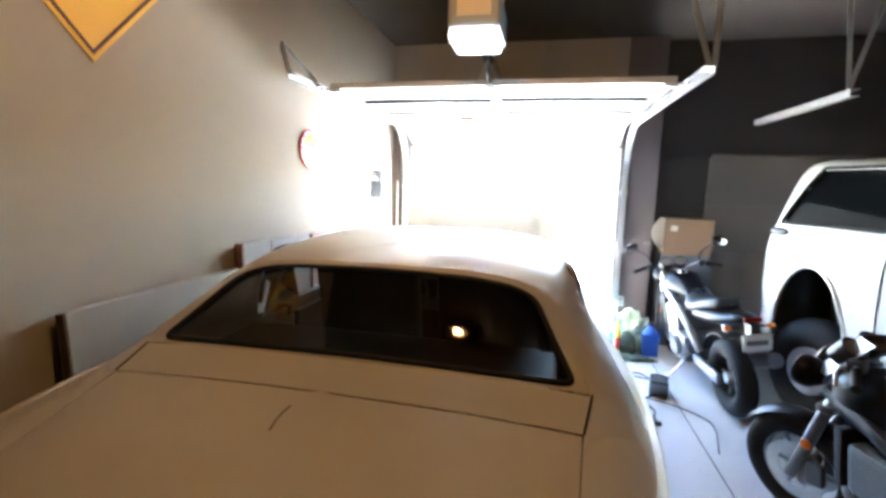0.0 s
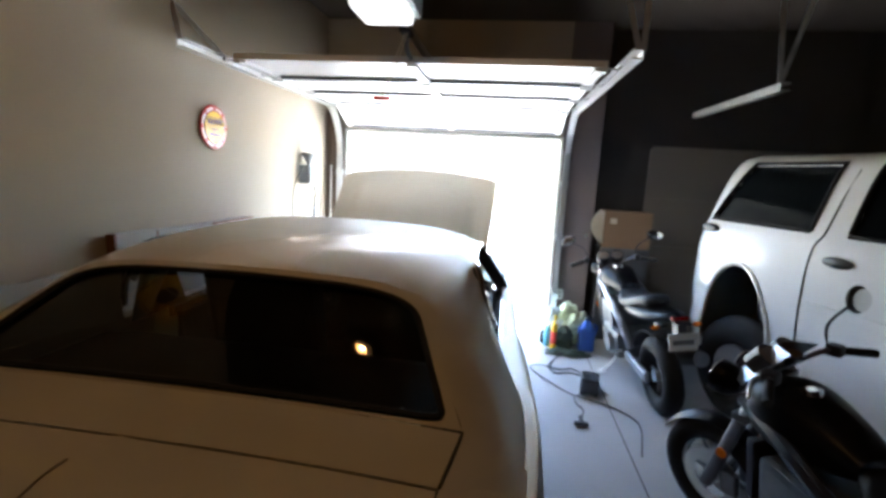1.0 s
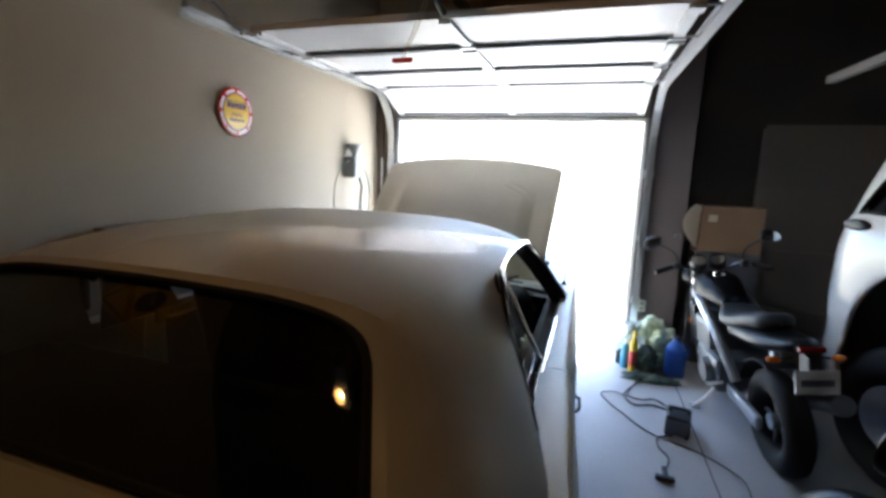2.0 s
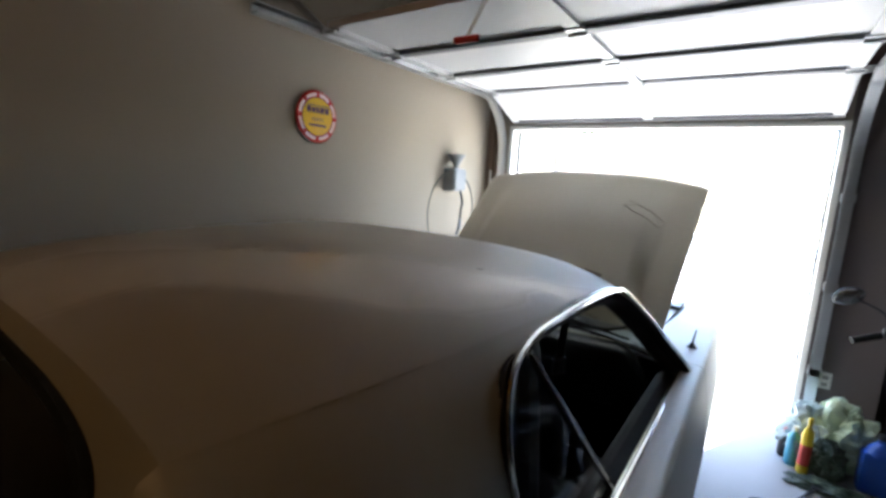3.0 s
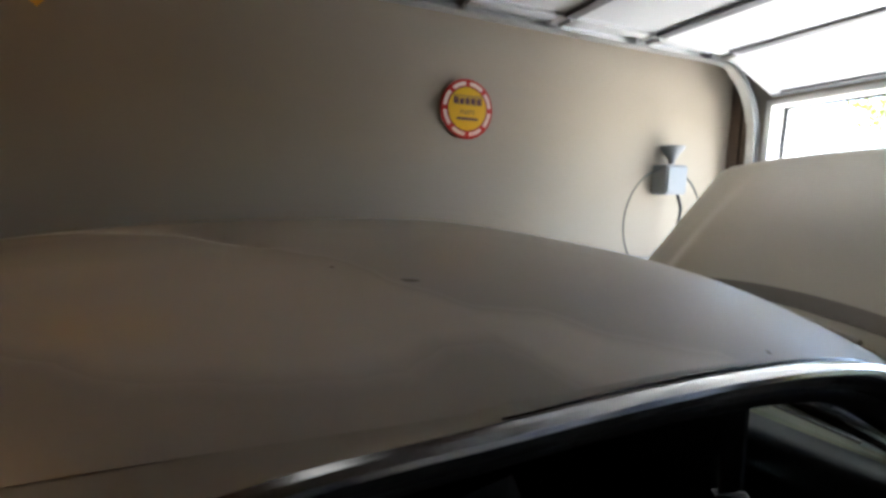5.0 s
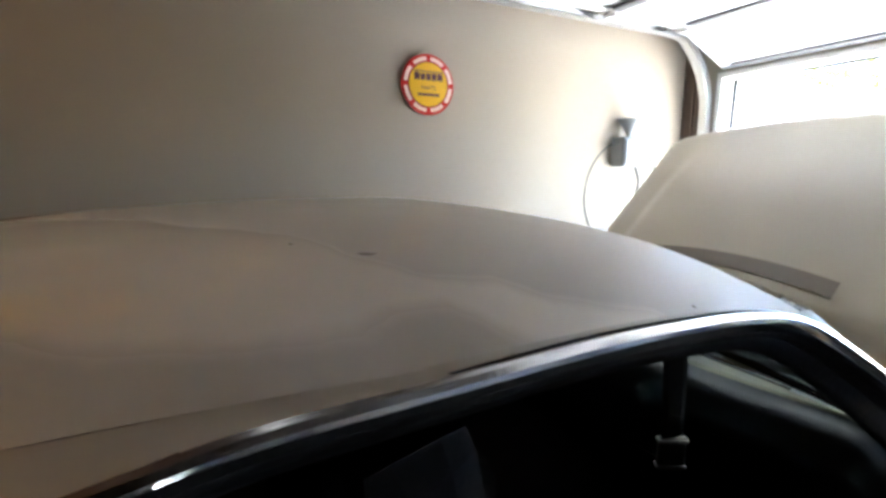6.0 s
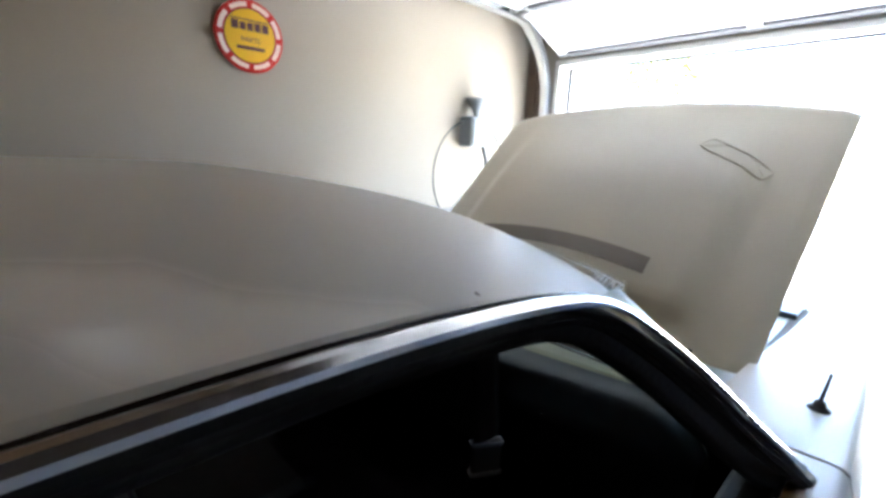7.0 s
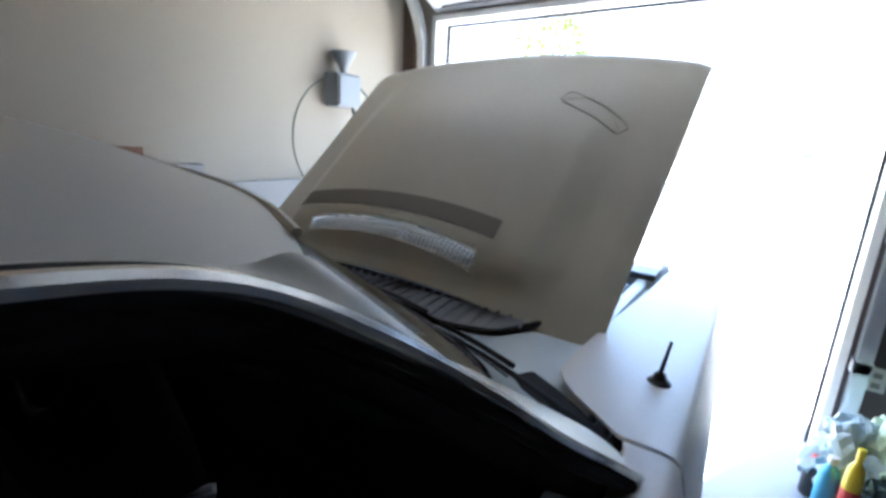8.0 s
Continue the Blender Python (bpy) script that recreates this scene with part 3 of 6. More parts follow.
part("bulb", ball_bm((0, 0, CZ - 0.275), 0.028, 2), M_BULB, bulb, "glowing warm bulb", smooth=True)

# ---- outside ----
structure("driveway", box_bm(-1.2, 9.5, 0.02, 9.0, -0.14, -0.02), M_DRIVE, "sunlit pale concrete driveway")
structure("ground", box_bm(-600, 600, 0.5, 900, -0.5, -0.16), M_GRASS, "pale lawn and open ground")
structure("road", box_bm(-200, 200, 10.6, 18.0, -0.2, -0.13), M_ROAD, "sunlit asphalt street")
structure("pavement", box_bm(-200, 200, 9.0, 10.6, -0.2, -0.03), M_DRIVE, "pale concrete pavement with kerb")
structure("pavement_far", box_bm(-200, 200, 18.0, 19.6, -0.2, -0.03), M_DRIVE, "pale concrete pavement across the street")


def house(x, y, w, d, h):
    ob = root("house", pose(x, y, -0.16), "pale stucco house with a tiled roof across the street", "house", group="houses across the street")
    part("wall", box_bm(0, w, 0, d, 0, h), M_STUCCO, ob)
    bm = bmesh.new()
    o = 0.5
    v = [bm.verts.new(q) for q in ((-o, -o, h), (w + o, -o, h), (w + o, d + o, h), (-o, d + o, h), (d / 2, d / 2, h + 2.0), (w - d / 2, d / 2, h + 2.0))]
    for f in ((0, 1, 5, 4), (1, 2, 5), (2, 3, 4, 5), (3, 0, 4), (3, 2, 1, 0)):
        bm.faces.new([v[k] for k in f])
    part("roof", bm, M_ROOFTILE, ob)
    for k in range(3):
        xx = 1.2 + k * (w - 2.4) / 2.4
        win = part("window", box_bm(xx, xx + 1.2, -0.06, 0.02, 1.0, 2.2), M_TRIMW, ob)
        part("pane", box_bm(xx + 0.08, xx + 1.12, -0.075, -0.06, 1.08, 2.12), M_TINT, win)
    part("door", box_bm(w - 4.0, w - 1.2, -0.05, 0.02, 0, 2.2), M_FOAM, ob)
    return ob


house(-16, 26, 13, 9, 2.9)
house(12, 27, 14, 9, 2.9)


def tree(x, y, h, spread, n, seed):
    rnd = random.Random(seed)
    ob = root("tree", pose(x, y, -0.16), "yellow-green leafy street tree", "tree", group="street trees")
    bm = tube_bm([(0, 0, 0), (0.05, 0.02, h * 0.3), (-0.03, 0.05, h * 0.62)], lambda t: 0.16 * (1 - 0.55 * t), 10)
    tips = []
    for k in range(9):
        a, up = k * 2.4, h * (0.45 + 0.05 * k)
        tip = (math.cos(a) * spread * 0.7, math.sin(a) * spread * 0.7, min(h, up + h * 0.2))
        tips.append(Vector(tip))
        tube_bm([(0, 0.02, up * 0.8), (tip[0] * 0.4, tip[1] * 0.4, up), tip], lambda t: 0.06 * (1 - 0.8 * t), 6, bm=bm)
    part("trunk", bm, M_BARK, ob)
    bm = bmesh.new()
    for k in range(n):
        c = rnd.choice(tips) + Vector([rnd.gauss(0, spread * 0.24) for _ in range(3)])
        q = Euler([rnd.uniform(0, 6.3) for _ in range(3)]).to_matrix()
        s = rnd.uniform(0.07, 0.15)
        vs = [bm.verts.new(c + q @ Vector(w) * s) for w in ((-1, 0, 0), (0, -0.45, 0.12), (1, 0, 0), (0, 0.45, 0.12))]
        bm.faces.new(vs)
    part("crown", bm, M_LEAF, ob)
    return ob


tree(-5.6, 15.0, 6.4, 1.5, 1500, 3)


def parked_car(x, y, turn):
    ob = root("parked_car", pose(x, y, -0.13, 0, 0, turn), "silver saloon parked across the sunny street", "car")
    side = [(-2.2, 0.35), (-2.25, 0.7), (-1.9, 0.85), (-1.3, 0.9), (-0.8, 1.35), (0.5, 1.42), (1.2, 0.98), (2.1, 0.88), (2.25, 0.6), (2.2, 0.35)]
    bm = bmesh.new()
    rows = [[bm.verts.new((px, yy * (0.8 if pz > 1 else 1), pz)) for px, pz in side] for yy in (-0.85, 0.85)]
    for a, b in zip(range(len(side)), list(range(1, len(side))) + [0]):
        bm.faces.new((rows[0][a], rows[0][b], rows[1][b], rows[1][a]))
    bm.faces.new(rows[0][::-1])
    bm.faces.new(rows[1])
    part("body", bm, M_DISTCAR, ob, bevel=0.04)
    part("window", box_bm(-0.8, 0.7, -0.80, 0.80, 0.95, 1.3), M_TINT, ob)
    for wx in (-1.4, 1.4):
        for wy in (-0.8, 0.8):
            part("wheel", cyl_bm((wx, wy - 0.1, 0.32), (wx, wy + 0.1, 0.32), 0.32, seg=20), M_STEEL, ob)


parked_car(5.4, 58, 8)

# ---- the coupe ----
CX = 1.05
coupe = root("coupe", pose(-0.035, 0.05, 0.045), "old two-door coupe in tan primer with its bonnet raised", "car")


def mirror(p, side):
    return Vector((CX + side * p[0], p[1], p[2]))


# roof skin: half width, crown and edge height along the car
ROOF_HW = [(-3.88, 0.612), (-3.7, 0.662), (-3.5, 0.692), (-3.28, 0.711), (-3.12, 0.721), (-2.92, 0.724), (-2.73, 0.722), (-2.61, 0.719), (-2.40, 0.722)]
ROOF_ZC = [(-3.88, 1.388), (-3.7, 1.418), (-3.5, 1.437), (-3.1, 1.449), (-2.8, 1.447), (-2.6, 1.421), (-2.40, 1.347)]
ROOF_ZE = [(-3.88, 1.340), (-3.7, 1.357), (-3.5, 1.364), (-3.28, 1.369), (-3.12, 1.369), (-2.92, 1.371), (-2.73, 1.362), (-2.61, 1.347), (-2.40, 1.312)]


def roof_point(u, v):
    y = -3.88 + 1.465 * v
    fore = max(0, (y + 2.929) / 0.514)
    s = 2 * u - 1
    hw, zc, ze = interp(y, ROOF_HW), interp(y, ROOF_ZC), interp(y, ROOF_ZE)
    y -= 0.11 * s ** 4 * fore ** 2
    return Vector((CX + s * hw, y, zc - (zc - ze) * (0.40 * abs(s) ** 2.2 + 0.60 * abs(s) ** 6)))


roof = part("roof", sheet_bm(roof_point, 40, 40), M_ROOF, coupe, "tan primered roof with a lighter patch", smooth=True)


def roof_chip(x, y, rx, ry, turn):
    bm, c = bmesh.new(), []
    for k in range(14):
        a = 2 * math.pi * k / 14
        px, py = rx * math.cos(a) * (1 + 0.25 * math.sin(3 * a)), ry * math.sin(a)
        qx, qy = x + px * math.cos(turn) - py * math.sin(turn), y + px * math.sin(turn) + py * math.cos(turn)
        hw = interp(qy, ROOF_HW)
        v = (qy + 3.88) / 1.465
        c.append(bm.verts.new(roof_point((qx / hw + 1) / 2, v) + Vector((0, 0, 0.0012))))
    bm.faces.new(c)
    part("paint_chip", bm, M_PRIMER_D, roof, "small dark chip in the primer")


roof_chip(0.52, -3.115, 0.011, 0.0045, 1.2)
roof_chip(0.45, -3.19, 0.004, 0.003, 0.3)
roof_chip(0.715, -2.78, 0.0028, 0.003, 0.0)

RAIL = [(0.918, -2.097, 0.947), (0.885, -2.205, 1.032), (0.847, -2.308, 1.113), (0.805, -2.401, 1.196), (0.765, -2.494, 1.271), (0.734, -2.591, 1.330), (0.729, -2.708, 1.354), (0.730, -2.904, 1.366), (0.730, -3.115, 1.363), (0.742, -3.30, 1.362), (0.769, -3.435, 1.338), (0.806, -3.495, 1.233), (0.849, -3.480, 1.085), (0.880, -3.438, 0.972)]

# rear pillar sails, running on from the roof's edge
TOPZ = [(-5.05, 0.93), (-4.6, 0.985), (-4.2, 0.985), (-3.4, 0.965), (-2.8, 0.955), (-2.0, 0.965), (-1.0, 0.945), (-0.4, 0.90)]
INNER = [(-5.05, 0.70), (-4.6, 0.895), (-4.3, 0.955), (-3.9, 0.970), (-3.6, 0.925), (-3.40, 0.885), (-3.28, 0.88), (-2.09, 0.885), (-2.02, 0.815), (-1.965, 0.745), (-1.9, 0.715), (-1.1, 0.745), (-0.5, 0.75), (-0.4, 0.72)]
SAIL_TOP = [(interp(y, ROOF_HW), y, interp(y, ROOF_ZE)) for y in (-3.12, -3.27, -3.43, -3.59, -3.74, -3.88)]
SAIL_TOP += [(0.612 + 0.180 * k / 6, -3.88 - 0.348 * k / 6, 1.340 - 0.244 * k / 6) for k in range(1, 7)] + [(0.785, -4.32, 1.074), (0.772, -4.42, 1.054)]
SAIL_LOW = [(interp(y, INNER) - 0.004, y, interp(y, TOPZ) + 0.012) for y in (-3.36, -3.45, -3.55, -3.66, -3.78, -3.89, -3.94, -3.99, -4.04, -4.09, -4.15, -4.22, -4.30, -4.38)]
for side in (-1, 1):
    top, low = spline(SAIL_TOP, 4), spline(SAIL_LOW, 4)
    for q in top:
        if q.y >= -3.88:                # keep to the roof's edge exactly
            q.x, q.z = interp(q.y, ROOF_HW) - 0.003, interp(q.y, ROOF_ZE) + 0.0004
    start = Vector(SAIL_TOP[0])
    front = [start.lerp(Vector(RAIL[8]), k / 3) for k in range(3)] + spline(RAIL[8:], 6)

    def pillar_base(u, v, top=top, low=low):
        k = min(len(top) - 1, round(u * (len(top) - 1)))
        a, b = top[k], low[k]
        slope = interp(u, [(0, 0.37), (0.385, 0.35), (0.6, 0.22), (0.85, 0.12), (1, 0.20)])
        wide = interp(u, [(0, 0.46), (0.4, 0.54), (0.7, 0.62)]) * (b.x - a.x)
        dip = 0.0
        if a.y >= -3.88:                # leave the roof's edge in the roof's own slope
            zc, ze = interp(a.y, ROOF_ZC), interp(a.y, ROOF_ZE)
            slope = 4.48 * (zc - ze) / interp(a.y, ROOF_HW)
            dy = 0.4 * (b.y - a.y)
            dip = dy * (interp(a.y + 0.02, ROOF_ZE) - interp(a.y - 0.02, ROOF_ZE)) / 0.04
            dip += slope * dy * (interp(a.y + 0.02, ROOF_HW) - interp(a.y - 0.02, ROOF_HW)) / 0.04
        c = Vector((a.x + wide, a.y * 0.6 + b.y * 0.4, a.z - wide * slope + dip))
        return (1 - v) ** 2 * a + 2 * v * (1 - v) * c + v * v * b

    def sail(u, v, base=pillar_base, front=front, side=side):
        q = base(u, v)
        if u < 0.26:                    # the front edge follows the window opening
            f = front[min(len(front) - 1, round(v * (len(front) - 1)))]
            q = q + (f - base(0, v)) * (1 - u / 0.26) ** 2
        return mirror(q, side)

    part("rear_pillar", sheet_bm(sail, 52, 20), M_PRIMER_R, coupe, "broad tan primered rear pillar", smooth=True)

# lower body sides, one shell a side, with wheel arches
HALF = [(-5.05, 0.81), (-4.9, 0.88), (-4.5, 0.985), (-3.9, 1.04), (-3.5, 1.03), (-3.0, 1.0), (-2.0, 0.985), (-1.2, 0.965), (-0.6, 0.92), (-0.4, 0.82)]
AXLES = (-4.02, -1.28)
for side in (-1, 1):
    def flank(u, v, side=side):
        y = -5.05 + 4.65 * u
        hw, zt = interp(y, HALF), interp(y, TOPZ)
        low = 0.24
        for a in AXLES:
            d = abs(y - a)
            if d < 0.36:
                low = max(low, 0.30 + math.sqrt(0.36 ** 2 - d * d))
        # inner edge of the top: broad over the front wing and the rear quarter, narrow at the doors
        inner = interp(y, INNER)
        prof = [(inner, zt + 0.012), ((inner + hw) / 2, zt + 0.013), (hw - 0.040, zt + 0.010), (hw - 0.029, zt + 0.002), (hw - 0.018, zt - 0.04), (hw + 0.004, zt - 0.2), (hw + 0.014, 0.66), (hw + 0.004, 0.55), (hw - 0.02, 0.42), (hw - 0.06, 0.30), (hw - 0.1, 0.24)]
        k = v * 10
        i = min(9, int(k))
        x = prof[i][0] + (prof[i + 1][0] - prof[i][0]) * (k - i)
        z = prof[i][1] + (prof[i + 1][1] - prof[i][1]) * (k - i)
        return mirror((x, y, max(z, low)), side)

    for name, y0, y1, lab in (("rear_quarter", -5.05, -3.13, "pale primered rear quarter panel"), ("door", -3.122, -2.07, "pale grey primered door"), ("front_wing", -2.06, -0.4, "pale primered front wing")):
        a, b = (y0 + 5.05) / 4.65, (y1 + 5.05) / 4.65

        def piece(u, v, a=a, b=b, flank=flank):
            return flank(a + (b - a) * u, v)

        part(name, sheet_bm(piece, 46, 20, 0.006), M_PRIMER if name == "rear_quarter" else M_PRIMER_G, coupe, lab, smooth=True)

# tulip panel and boot lid


def deck_z(s, y):
    zc = interp(y, [(-5.05, 0.985), (-4.7, 1.042), (-4.40, 1.078), (-4.22, 1.104)])
    return zc - interp(y, [(-4.7, 0.045), (-4.40, 0.022), (-4.22, 0.016)]) * abs(s) ** 2.6


def tulip(u, v):
    s = 2 * u - 1
    y = -4.398 + (0.160 + 0.01 * (1 - s * s)) * v
    return Vector((CX + s * (0.760 + 0.033 * v), y, deck_z(s, y) + 0.01 * v))


def boot(u, v):
    s = 2 * u - 1
    y = -4.405 - 0.615 * v
    hw = interp(y, [(-5.0, 0.70), (-4.41, 0.755)])
    crease = 0.006 * math.exp(-(s / 0.035) ** 2)
    return Vector((CX + s * hw, y, deck_z(s, y) + crease))


part("rear_deck_panel", sheet_bm(tulip, 30, 8, 0.008), M_PRIMER, coupe, smooth=True)
part("boot_lid", sheet_bm(boot, 40, 16, 0.01), M_PRIMER, coupe, "tan primered boot lid with a scratch", smooth=True)
part("scratch", ribbon_bm([(0.995, -4.49, deck_z(-0.05, -4.49) + 0.004), (0.99, -4.54, deck_z(-0.08, -4.54) + 0.004), (1.0, -4.60, deck_z(-0.08, -4.6) + 0.004)], 0.006, 0.002, (1, 0, 0)), M_PRIMER_D, coupe, "dark scratch in the primer")
for side in (-1, 1):
    part("deck_seam", ribbon_bm([mirror((0.795 - 0.0115 * k, -4.235 - 0.055 * k, deck_z(1, -4.235 - 0.055 * k) + 0.012 - 0.003 * k), side) for k in range(4)], 0.007, 0.003, (1, 0, 0)), M_SEAM, coupe, "dark seam running back from the rear window")
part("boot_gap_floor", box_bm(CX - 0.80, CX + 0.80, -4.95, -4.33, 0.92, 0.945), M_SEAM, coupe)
for side in (-1, 1):
    def gutter(u, v, side=side):
        y = -4.21 - 0.82 * u
        a = interp(y, [(-5.0, 0.705), (-4.41, 0.760), (-4.22, 0.792)])
        b = max(interp(y, INNER), a) + 0.006
        z1 = interp(y, TOPZ) + 0.012
        return mirror((a + (b - a) * v, y, deck_z(1, y) * (1 - v) + z1 * v + 0.012 * math.sin(math.pi * v)), side)
    part("quarter_top", sheet_bm(gutter, 12, 6, 0.006), M_PRIMER, coupe, smooth=True)


def tail(u, v):
    s = 2 * u - 1
    return Vector((CX + s * (0.80 - 0.02 * v), -5.03 - 0.03 * (1 - s * s) + 0.04 * v, 0.97 - 0.62 * v - 0.03 * s * s * (1 - v)))


part("tail_panel", sheet_bm(tail, 16, 8, 0.01), M_PRIMER, coupe, smooth=True)
part("rear_bumper", tube_bm([(CX - 0.90, -4.90, 0.52), (CX - 0.8, -5.08, 0.52), (CX, -5.13, 0.52), (CX + 0.8, -5.08, 0.52), (CX + 0.90, -4.90, 0.52)], 0.055, 10), M_CHROME, coupe, "chrome rear bumper", smooth=True)
part("front_bumper", tube_bm([(CX - 0.78, -0.50, 0.48), (CX - 0.72, -0.39, 0.48), (CX, -0.33, 0.48), (CX + 0.72, -0.39, 0.48), (CX + 0.78, -0.50, 0.48)], 0.05, 10), M_CHROME, coupe, "chrome front bumper", smooth=True)
part("front_panel", box_bm(CX - 0.80, CX + 0.80, -0.46, -0.40, 0.3, 0.86), M_DSTEEL, coupe, bevel=0.02)
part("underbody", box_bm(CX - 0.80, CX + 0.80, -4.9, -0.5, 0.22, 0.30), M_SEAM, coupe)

# wheels
for ax in AXLES:
    for side in (-1, 1):
        c = mirror((0.85, ax, 0.315), side)
        w = part("wheel", torus_bm(c, (1, 0, 0), 0.262, 0.096, squash=1.05), M_RUBBER, coupe, "black tyre", smooth=True)
        part("rim", lathe_bm([(0.02, 0.07), (0.05, 0.06), (0.10, 0.03), (0.16, 0.05), (0.18, 0.07), (0.18, -0.07)], 24, Matrix.Translation(c) @ pose(0, 0, 0, 0, 90 * side, 0)), M_STEEL, w, "steel rim")


# glass
def backlight(u, v, lift=0.0):
    s = 2 * u - 1
    hw = 0.612 + 0.180 * v
    y, z = -3.88 - 0.348 * v, 1.388 - 0.276 * v
    bow = (1 - s * s) * math.sin(math.pi * v) * 0.02
    round_off = (1 - v) * (0.40 * abs(s) ** 2.2 + 0.60 * abs(s) ** 6) + v * s * s
    return Vector((CX + s * hw, y - lift, z - (0.048 - 0.032 * v) * round_off + bow + 0.73 * lift))


def pane_outline(n=72):
    """The glass's outline in (u, v): a rectangle with large upper and small lower corners."""
    out = []
    for k in range(n):
        t = 2 * math.pi * k / n
        c, sn = math.cos(t), math.sin(t)
        e = 0.25 if sn < 0 else 0.085
        u = 0.5 + 0.475 * math.copysign(abs(c) ** e, c)
        v = 0.52 + 0.43 * math.copysign(abs(sn) ** e, sn)
        out.append((u, v))
    return out


def in_pane(u, v):
    c, sn = abs(u - 0.5) / 0.475, (v - 0.52) / 0.43
    e = 2 / 0.25 if sn < 0 else 2 / 0.085
    return c ** e + abs(sn) ** e < 1


part("rear_window_surround", sheet_bm(backlight, 90, 40, 0.0, lambda u, v: not in_pane(u, v)), M_PRIMER_R, coupe, smooth=True)
part("rear_window", sheet_bm(lambda u, v: backlight(0.02 + 0.96 * u, 0.03 + 0.95 * v, -0.006), 30, 14), M_SMOKE, coupe, "dark reflecting rear window", smooth=True)
ring = [backlight(u, v, 0.002) for u, v in pane_outline()]
part("rear_window_seal", tube_bm(ring + ring[:1], 0.010, 6, 2), M_RUBBER, coupe, "black rubber window seal")


def screen(u, v):
    s = 2 * u - 1
    hw = 0.722 + 0.135 * v - 0.034 * (1 - math.exp(-5 * v))
    y = -2.415 + 0.56 * v - 0.11 * s ** 4 * (1 - v) - 0.20 * v ** 0.6 * s * s
    z = 1.356 - 0.396 * v - 0.034 * s * s * (1 - v)
    return Vector((CX + s * hw, y, z + 0.012 * math.sin(math.pi * v)))


part("windscreen", sheet_bm(screen, 28, 14), M_GLASS, coupe, "clear windscreen", smooth=True)
part("windscreen_lower_seal", tube_bm([screen(u / 12, 1.0) for u in range(13)], 0.010, 6, 2), M_RUBBER, coupe)
part("windscreen_top_trim", tube_bm([screen(u / 24, 0.0) + Vector((0, 0.002, 0.002)) for u in range(1, 24)], 0.005, 6, 2), M_PRIMER_R, coupe, smooth=True)

def rail_trim_bm(line, side):
    """A bright strip that faces up and out along the roof and backwards-out down the quarter."""
    bm, rings = bmesh.new(), []
    n = len(line) - 1
    for k, q in enumerate(line):
        t = k / n
        d = (line[min(n, k + 1)] - line[max(0, k - 1)]).normalized()
        face = Vector((side * interp(t, [(0, 0.38), (0.6, 0.42), (0.76, 0.75), (1, 0.85)]), interp(t, [(0, 0.25), (0.28, 0.2), (0.4, 0.0), (1, -0.25)]), interp(t, [(0, 0.9), (0.6, 0.9), (0.76, 0.5), (1, 0.15)])))
        face = (face - d * face.dot(d)).normalized()
        across = d.cross(face).normalized()
        w = interp(t, [(0, 0.005), (0.30, 0.0065), (0.45, 0.0072), (0.68, 0.0070), (0.78, 0.006), (0.9, 0.0045), (1, 0.0035)])
        rings.append([bm.verts.new(q + across * a * w + face * h * 0.004) for a, h in ((-1, -1), (-0.8, 0.5), (0, 1), (0.8, 0.5), (1, -1))])
    for a, b in zip(rings, rings[1:]):
        for i in range(5):
            bm.faces.new((a[i], a[(i + 1) % 5], b[(i + 1) % 5], b[i]))
    bm.faces.new(rings[0])
    bm.faces.new(rings[-1])
    bmesh.ops.recalc_face_normals(bm, faces=bm.faces)
    return bm


